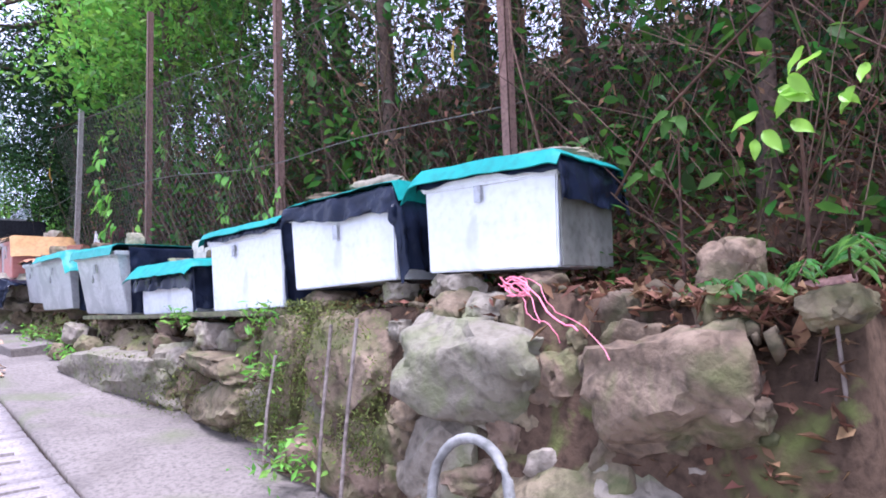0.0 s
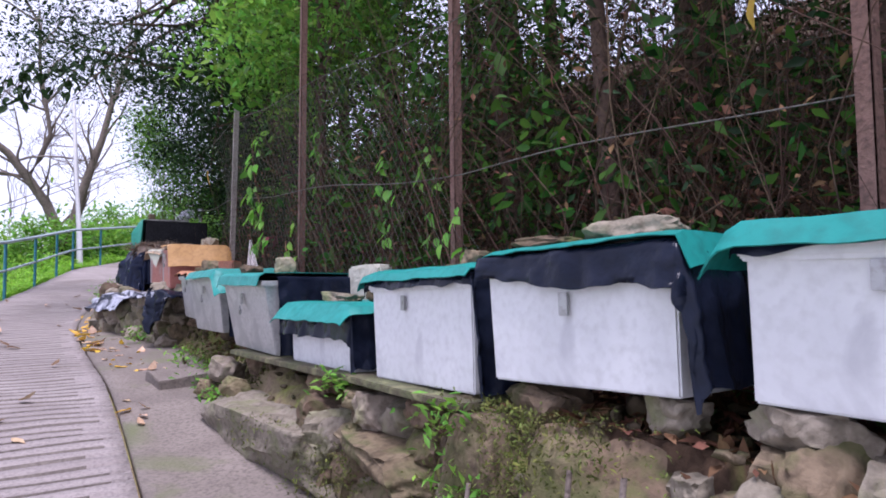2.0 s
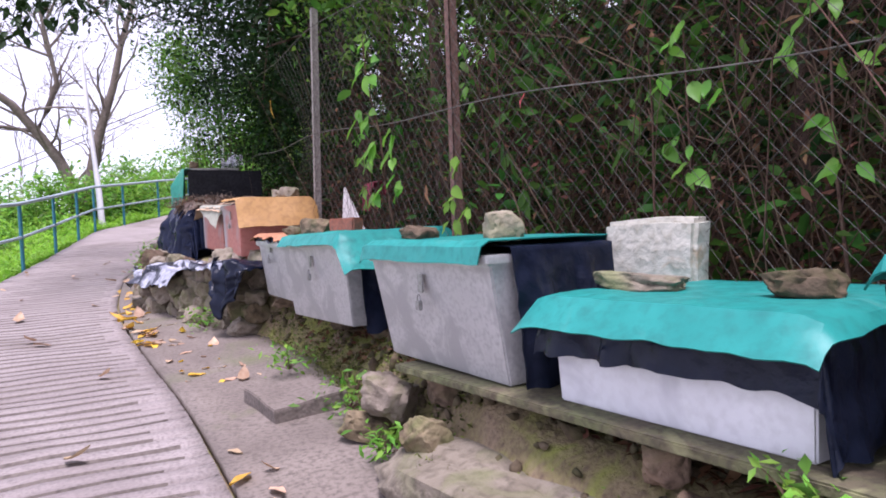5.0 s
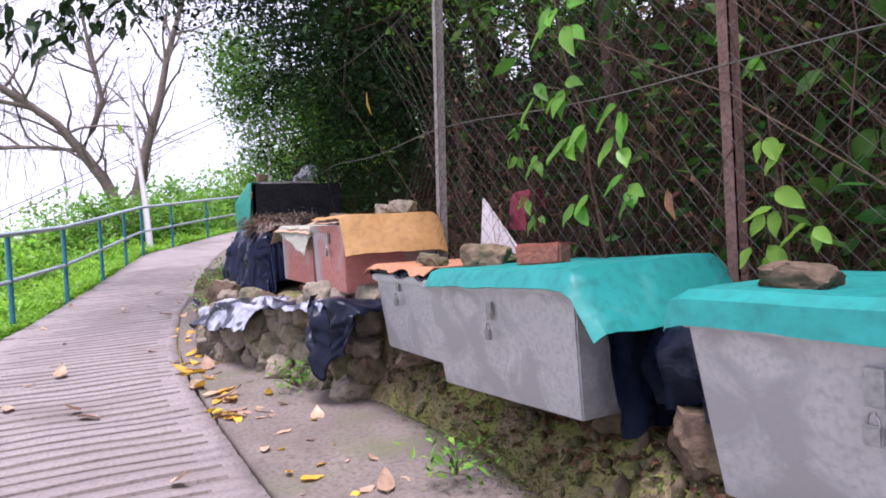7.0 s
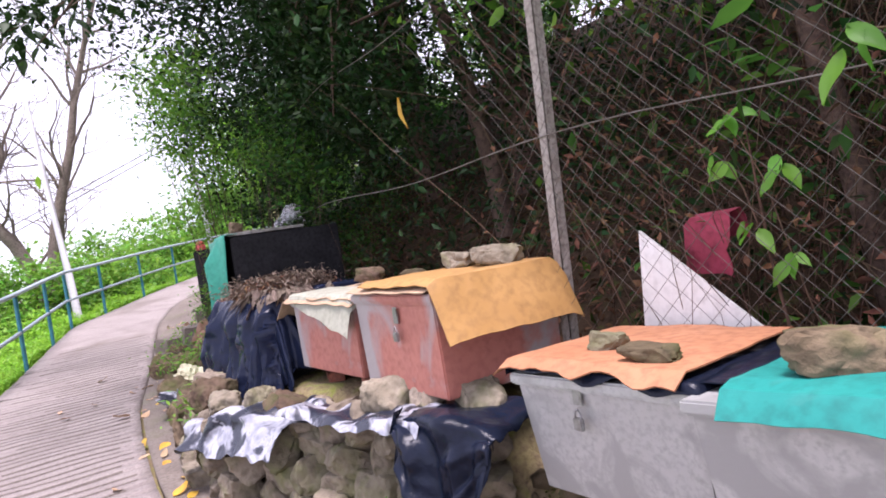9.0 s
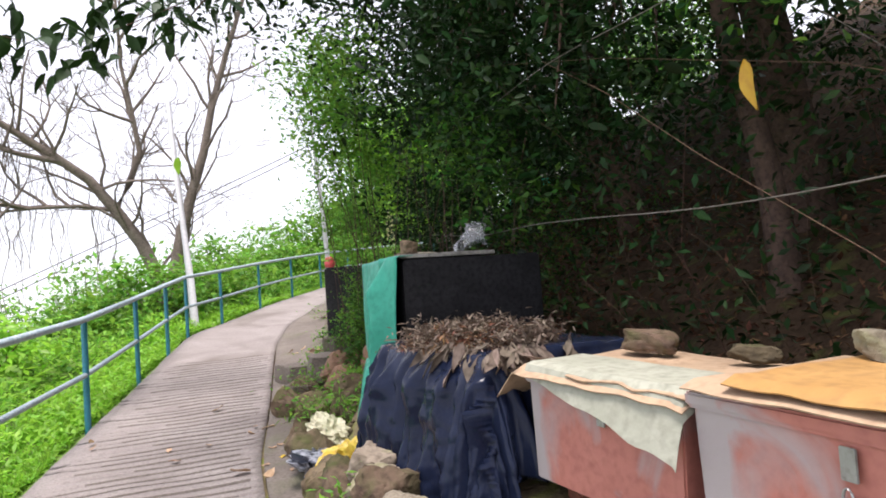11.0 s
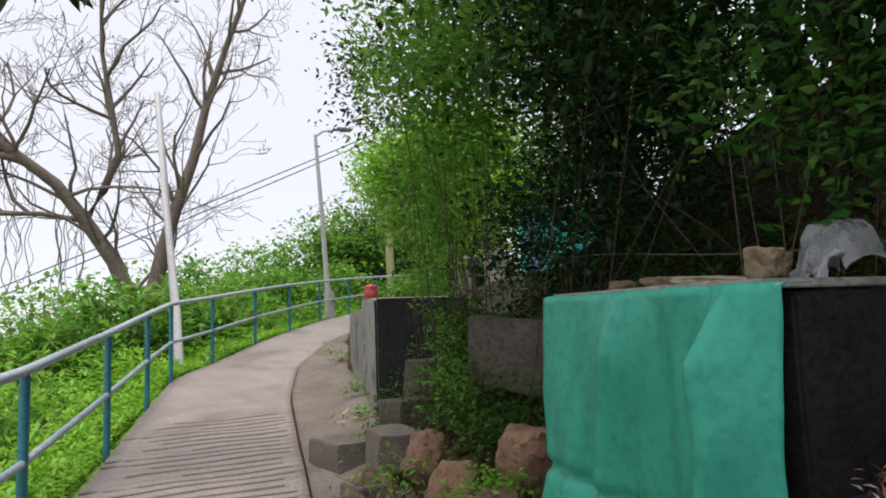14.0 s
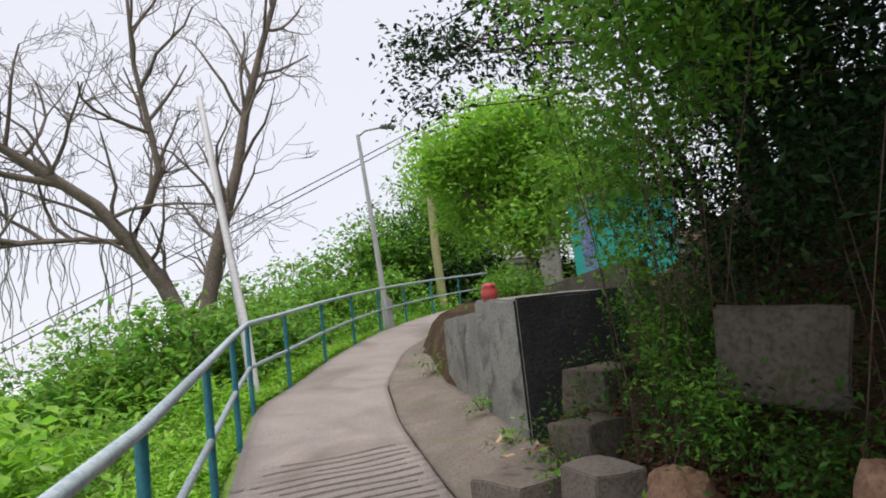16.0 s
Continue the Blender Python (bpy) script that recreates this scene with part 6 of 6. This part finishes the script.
for k in range(44):
    y = lr.uniform(8.7, 10.8)
    drop_leaf(float(joint_x(y)) + abs(lr.gauss(0.06, 0.1)), y, YELLOWLEAF if k % 3 else PALELEAF, lr.uniform(0.08, 0.17), k)
for k in range(34):
    y = lr.uniform(5.5, 9.5)
    drop_leaf(lr.uniform(0.86, 1.35), y, YELLOWLEAF if k % 3 == 0 else PALELEAF, lr.uniform(0.06, 0.14), 50 + k)
for k in range(30):
    y = lr.uniform(4.5, 15)
    drop_leaf(lr.uniform(float(left_x(y)) + 0.1, float(joint_x(y)) - 0.05), y, PALELEAF, lr.uniform(0.07, 0.17), 100 + k)
for k in range(26):
    y = lr.uniform(11.2, 14.5)
    drop_leaf(float(joint_x(y)) + abs(lr.gauss(0.1, 0.12)), y, PALELEAF if k % 4 else YELLOWLEAF, lr.uniform(0.06, 0.14), 150 + k)
for k in range(10):
    drop_leaf(1.95 + lr.uniform(-0.15, 0.2), 16.0 + lr.uniform(-0.3, 0.3), PALELEAF, lr.uniform(0.06, 0.12), 200 + k, 1.83)
for label, p, mat, size, rot in (("yellow leaf hanging from a thread", (2.1, 9.6, 3.14), YELLOWLEAF, 0.17, (-88, 0, 75)), ("dead orange leaf caught on the fence", (2.2, 6.75, 2.16), ORANGECARD, 0.12, (-86, 10, 80)), ("yellow-green leaf hanging over the path", (0.45, 11.4, 3.17), LIMELEAF, 0.09, (-86, 5, 30)), ("red leaf stuck in the hedge", (2.3, 5.9, 2.55), REDPOT, 0.08, (-60, 0, 70)), ("yellow leaf stuck high in the hedge", (2.3, 2.35, 2.75), YELLOWLEAF, 0.12, (-80, 0, 60))):
    v, f = big_leaf(size, size * 0.5, 3, 0.1)
    ob = new("hanging_leaf", smooth(tri_mesh("hanging_leaf", v, f, mat)))
    ob.matrix_world = pose(*p, *rot)
    tagged(ob, label, "leaf")

# twine, hose hoop and sticks at the stone wall
tw = thing("twine", "tangle of pink plastic twine on the stones", "twine", pose(1.62, 1.4, 1.45))
wr = np.random.default_rng(12)
for k in range(8):
    t = np.linspace(0, 1, 16)
    if k < 4:
        pts = np.stack([0.02 * np.sin(t * 6 + k), 0.075 * np.cos(t * 5.4 + k * 0.5) * (0.7 + 0.12 * k), 0.055 + 0.03 * np.sin(t * 5.4 + k * 0.9)], -1)
    else:
        pts = np.stack([-0.05 * t + 0.01 * np.sin(t * 8 + k), 0.06 - 0.05 * (k - 4) * 0.6 - (0.2 + 0.02 * k * (k % 2)) * t, 0.075 - (0.13 + 0.03 * (k - 4)) * t ** 1.3 + 0.012 * np.sin(t * 9 + k)], -1)
    b = Bundle()
    b.tube(pts + wr.normal(size=pts.shape) * 0.0025, wr.uniform(0.0013, 0.0032), 5)
    part("strand", b.mesh("strand", PINK), PINK, tw)
b = Bundle()
t = np.linspace(0, np.pi, 14)
b.tube(np.stack([np.full(14, 1.47) + 0.03 * np.sin(t), 1.48 + 0.17 * np.cos(t), 0.80 + 0.235 * np.sin(t) ** 0.7], -1), 0.017, 8)
tagged(new("hose", b.mesh("hose", WALLCON)), "grey hose bent into an arch against the wall", "hose")
for y0, y1, z1 in ((2.42, 2.40, 1.36), (2.23, 2.24, 1.39), (2.9, 2.86, 1.2)):
    b = Bundle()
    b.tube([(1.5, y1, 0.5), (1.55, (y0 + y1) / 2 + 0.01, 0.95), (1.6, y0, z1)], [0.009, 0.008, 0.008], 7)
    tagged(new("stick", b.mesh("stick", BARK)), "thin upright stick leaning on the stone wall", "stick", "sticks on the wall")
for k, (x, y, ln, a) in enumerate(((2.05, 1.05, 0.4, 70), (2.1, 0.75, 0.35, 110), (2.15, 0.4, 0.5, 60))):
    p = part("wood_scrap", block((ln, 0.07, 0.025), bevel=0.004, wobble=0.012, cuts=2, seed=k), RUSTPOST)
    p.matrix_world = pose(x, y, float(land_z(x, y)) + 0.05, 6, 8, a)
    tagged(p, "broken reddish wood scrap on the soil", "wood scrap")
for k, (x, y, z, sz, pale, mt) in enumerate((
    (2.2, 0.95, 1.56, (0.12, 0.11, 0.11), False, None), (1.52, 5.92, 1.19, (0.11, 0.12, 0.1), True, None), (1.47, 6.0, 1.05, (0.09, 0.13, 0.07), False, None), (1.5, 5.5, 1.12, (0.08, 0.1, 0.08), False, None),
    (1.35, 13.15, 1.42, (0.14, 0.15, 0.13), False, None), (1.28, 12.6, 1.42, (0.16, 0.18, 0.15), False, None), (1.55, 13.8, 1.52, (0.16, 0.14, 0.12), False, None), (1.45, 14.35, 1.5, (0.12, 0.14, 0.15), False, None), (1.66, 14.62, 1.58, (0.14, 0.13, 0.16), False, None),
    (1.98, 14.45, 1.78, (0.17, 0.16, 0.15), False, 1), (1.86, 13.9, 1.7, (0.15, 0.15, 0.13), False, 1), (1.75, 13.35, 1.66, (0.14, 0.16, 0.12), False, None), (2.15, 13.5, 1.85, (0.2, 0.2, 0.17), False, 1), (1.2, 11.9, 1.4, (0.12, 0.14, 0.14), False, None), (1.12, 11.4, 1.36, (0.13, 0.14, 0.14), False, None),
)):
    ob = rock((x, y, z), sz, (7 * k, 5, 31 * k), k, pale)
    if mt:
        ob.data = ob.data.copy()
        ob.data.materials[0] = REDROCK
    tagged(ob, "rough ruddy stone among weeds by the apron" if mt else "rough mossy stone lying at the bank foot", "stone", "stones along the bank foot")
def fern(x, y, z, reach, turn, seed):
    """An arching frond with paired pointed leaflets."""
    rng = np.random.default_rng(seed)
    ob = thing("fern", "green fern frond arching out of the bank", "fern", pose(x, y, z, 0, 0, turn), "ferns on the bank")
    t = np.linspace(0, 1, 12)
    rib = np.stack([reach * t, 0.03 * np.sin(t * 3 + seed), 0.35 * reach * np.sin(t * 2.4) - 0.1 * reach * t], -1)
    b, lf = Bundle(), Bundle()
    b.tube(rib, np.linspace(0.004, 0.0015, 12), 4)
    part("rib", b.mesh("rib", TWIG), TWIG, ob)
    for k in range(2, 12):
        for sd in (-1, 1):
            ln = 0.3 * reach * (1 - 0.6 * abs(k / 11 - 0.35)) * rng.uniform(0.8, 1.1)
            v, f = big_leaf(ln, ln * 0.4, int(rng.integers(9)), 0.15)
            m = pose(*rib[k], rng.uniform(-35, -5), 0, -90 + sd * rng.uniform(48, 70))
            lf.add(np.array([m @ Vector(p) for p in v]), np.array(f))
    part("leaflets", lf.mesh("leaflets", MIDLEAF), MIDLEAF, ob)["kind"] = "stuff"


for k, (x, y, reach, turn) in enumerate(((2.0, 0.68, 0.3, 170), (1.95, 0.52, 0.34, 200), (2.05, 0.42, 0.3, 150), (1.85, 0.62, 0.22, 190), (2.2, 0.9, 0.28, 160), (1.8, 0.3, 0.3, 185))):
    fern(x, y, float(land_z(x, y)) + 0.02 + 0.06 * (k % 2), reach, turn, 700 + k)
kr = random.Random(44)
for k in range(14):
    x, y, a, ln = kr.uniform(1.65, 2.3), kr.uniform(0.0, 0.95), kr.uniform(0, math.pi), kr.uniform(0.25, 0.6)
    p, q = (x, y), (x + ln * math.cos(a) * 0.5, y + ln * math.sin(a) * 0.5)
    b = Bundle()
    b.tube([(p[0], p[1], float(land_z(*p)) + 0.02), ((p[0] + q[0]) / 2, (p[1] + q[1]) / 2 + 0.02, float(land_z((p[0] + q[0]) / 2, (p[1] + q[1]) / 2)) + 0.045), (q[0], q[1], float(land_z(*q)) + 0.03)], [0.011, 0.009, 0.005], 6)
    tagged(new("stick", b.mesh("stick", BARK if k % 2 else DARKBARK)), "dry fallen stick lying on the leaf litter", "stick", "sticks on the bank")
BAGYEL = material("yellow_plastic_bag", ((0.55, 0.38, 0.04), (0.6, 0.45, 0.08), (0.4, 0.25, 0.04)), 0.4, 30, 9, 0.2)
BAGCREAM = material("cream_plastic_bag", ((0.55, 0.52, 0.36), (0.62, 0.58, 0.42), (0.4, 0.36, 0.22)), 0.45, 30, 9, 0.2)
for k, (x, y, z, mt, lab) in enumerate(((1.36, 12.15, 1.42, BAGYEL, "crumpled yellow plastic bag by the crate"), (1.42, 12.75, 1.5, BAGCREAM, "crumpled cream plastic bag by the crate"), (1.25, 12.35, 1.38, SILVERPL, "crumpled silver plastic scrap on the apron"))):
    bm = bmesh.new()
    bmesh.ops.create_icosphere(bm, subdivisions=4, radius=1.0)
    for w in bm.verts:
        q = w.co * 1.3 + Vector((k * 5, 3, 1))
        r = 1 + 0.55 * noise.noise(q) - 0.5 * abs(noise.noise(q * 2.3)) + 0.3 * abs(noise.noise(q * 5)) + 0.16 * noise.noise(q * 11)
        w.co = Vector((w.co.x * 0.2 * r, w.co.y * 0.15 * r, max(w.co.z, -0.5) * 0.1 * r))
    bag = part("plastic_bag", bm, mt)
    bag.matrix_world = pose(x, y, z + 0.02, 8, -12, 70 + 30 * k)
    tagged(bag, lab, "plastic bag")
CLEARPL = material("clear_plastic", ((0.75, 0.77, 0.8), (0.8, 0.82, 0.85), (0.7, 0.7, 0.72)), 0.25, 30, 9, 0.2)
CLEARPL.node_tree.nodes["Principled BSDF"].inputs["Transmission Weight"].default_value = 0.85
drape("plastic_bag", "torn clear plastic hung in the shrubs", "plastic bag", pose(2.2, 11.86, 2.66, 0, 0, 60), 0.16, 0.05, 0.2, CLEARPL, (0.2, 0.1, 0.1, 0.03), 0.05, 0.1, 66, flare=0.35, ripple=2.0, cell=0.02)

# litter, pebbles, moss, ferns and grass on the bank
def on_bank(n, x0, x1, y0, y1, rng):
    y, x = rng.uniform(y0, y1, n), rng.uniform(x0, x1, n)
    return np.stack([x, y, land_z(x, y) + 0.015], -1)


mr = np.random.default_rng(31)
stuff("leaf_litter", "brown leaf litter over the top of the wall", "leaf litter", leaf_mesh("leaf_litter", np.concatenate([on_bank(5000, 1.75, 2.5, -3, 8, mr), on_bank(12000, 1.5, 2.6, -2, 1.1, mr), on_bank(3500, 1.65, 2.6, -1.2, 0.9, mr) + [0, 0, 0.03], on_bank(2500, 1.7, 2.6, 12.8, 16, mr)]), 0.06, BROWNLEAF, 0.0, 1.2, 0.4, mr))
peb = Bundle()
ico = bmesh.new()
bmesh.ops.create_icosphere(ico, subdivisions=1, radius=1.0)
ico.verts.ensure_lookup_table()
iv, jf = np.array([v.co[:] for v in ico.verts]), np.array([[v.index for v in f.verts] for f in ico.faces])
ico.free()
for p in np.concatenate([on_bank(420, 1.62, 2.3, 0, 5, mr), on_bank(200, 1.45, 1.9, 5, 8.6, mr), on_bank(160, 1.2, 2.0, 12.5, 15, mr)]):
    s3 = mr.uniform(0.008, 0.032, 3) * (1 + (mr.random() < 0.12))
    peb.add(p + iv * s3 * (1 + 0.25 * mr.normal(size=(len(iv), 1))), jf)
stuff("pebbles", "loose brown pebbles and clods on the bank", "pebbles", peb.mesh("pebbles", ROCK, False))
q = []
for y, x, n, r in ((7.3, 1.62, 1500, 0.24), (6.95, 1.6, 1100, 0.2), (6.3, 1.55, 1500, 0.22), (7.9, 1.62, 900, 0.24), (6.5, 1.42, 400, 0.12), (8.05, 1.55, 500, 0.2), (7.7, 1.58, 500, 0.2), (5.9, 1.55, 300, 0.1), (3.05, 1.66, 900, 0.2), (2.7, 1.66, 500, 0.18), (2.4, 1.68, 350, 0.15), (4.6, 1.5, 300, 0.2)):
    c = np.stack([x + 0.5 * r * mr.normal(size=n), y + r * mr.normal(size=n), np.zeros(n)], -1)
    c[:, 2] = land_z(c[:, 0], c[:, 1]) + mr.uniform(0, 0.06, n)
    q.append(c)
hang_y = np.concatenate([mr.uniform(2.15, 3.35, 18000), mr.uniform(3.3, 5.4, 6000)])
hang_z = np.where(hang_y < 3.3, mr.uniform(0.75, 1.46, 24000), mr.uniform(0.75, 1.12, 24000))
keep = np.sin(hang_y * 7 + 2 * np.sin(hang_z * 6)) + mr.normal(size=24000) * 0.7 > 0.0
hang = np.stack([np.interp(hang_y, FY, FX) - 0.03 + 0.09 * np.clip(hang_z - 1.0, 0, 1) + 0.035 * mr.normal(size=24000), hang_y, hang_z], -1)[keep]
stuff("moss", "stringy olive moss and roots down the wall face", "moss", leaf_mesh("moss", hang, 0.016, MOSSLEAF, 0.9, 0.2, 0.35, mr))
bank = on_bank(3500, 1.42, 1.85, 5.4, 8.5, mr)
stuff("moss", "flat mats of olive moss between the chests", "moss", leaf_mesh("moss", bank + mr.uniform(0, 0.02, (3500, 1)) * [0, 0, 1], 0.022, MOSSLEAF, -0.1, 1.0, 0.5, mr))
stuff("moss", "cushions of yellow-green moss on the bank", "moss", leaf_mesh("moss", np.concatenate([c + mr.normal(size=c.shape) * [0.02, 0.02, 0.004] for c in q for _ in range(3)]), 0.011, MOSSLEAF, -0.3, 0.8, 0.5, mr))
for k, (x, y, z, r, n) in enumerate(((1.5, 6.32, 1.08, 0.09, 14), (1.46, 7.2, 1.12, 0.08, 12), (1.62, 3.1, 1.34, 0.07, 9), (1.6, 2.98, 1.1, 0.07, 9), (1.62, 4.1, 1.33, 0.06, 10), (1.3, 9.0, 1.17, 0.08, 12), (1.42, 5.72, 1.04, 0.06, 10), (1.95, 15.4, 1.75, 0.08, 12), (2.35, 16.6, 1.75, 0.08, 12), (2.62, 17.6, 1.9, 0.08, 12), (1.1, 10.9, 1.55, 0.1, 16), (1.35, 13.0, 1.6, 0.1, 16), (1.6, 14.1, 1.65, 0.14, 22), (1.5, 2.6, 0.75, 0.1, 16), (3.3, 20.2, 2.1, 0.15, 20))):
    rng = np.random.default_rng(600 + k)
    o = thing("weed", "small bright green weed rooted in the bank", "weed", pose(x, y, z), "weeds on the bank")
    pts = rng.normal(size=(n * 9, 3)) * np.array([r, r, r * 0.6]) + [0, 0, r * 0.5]
    part("foliage", leaf_mesh("foliage", pts, 0.045, BRIGHTLEAF, -0.1, 0.6, 0.36, rng), BRIGHTLEAF, o)
    b = Bundle()
    for p in pts[:: 9]:
        b.tube([np.array([0, 0, -0.03]), p * 0.6, p], [0.003, 0.002, 0.001], 3)
    part("stem", b.mesh("stem", TWIG), TWIG, o)["kind"] = "stuff"
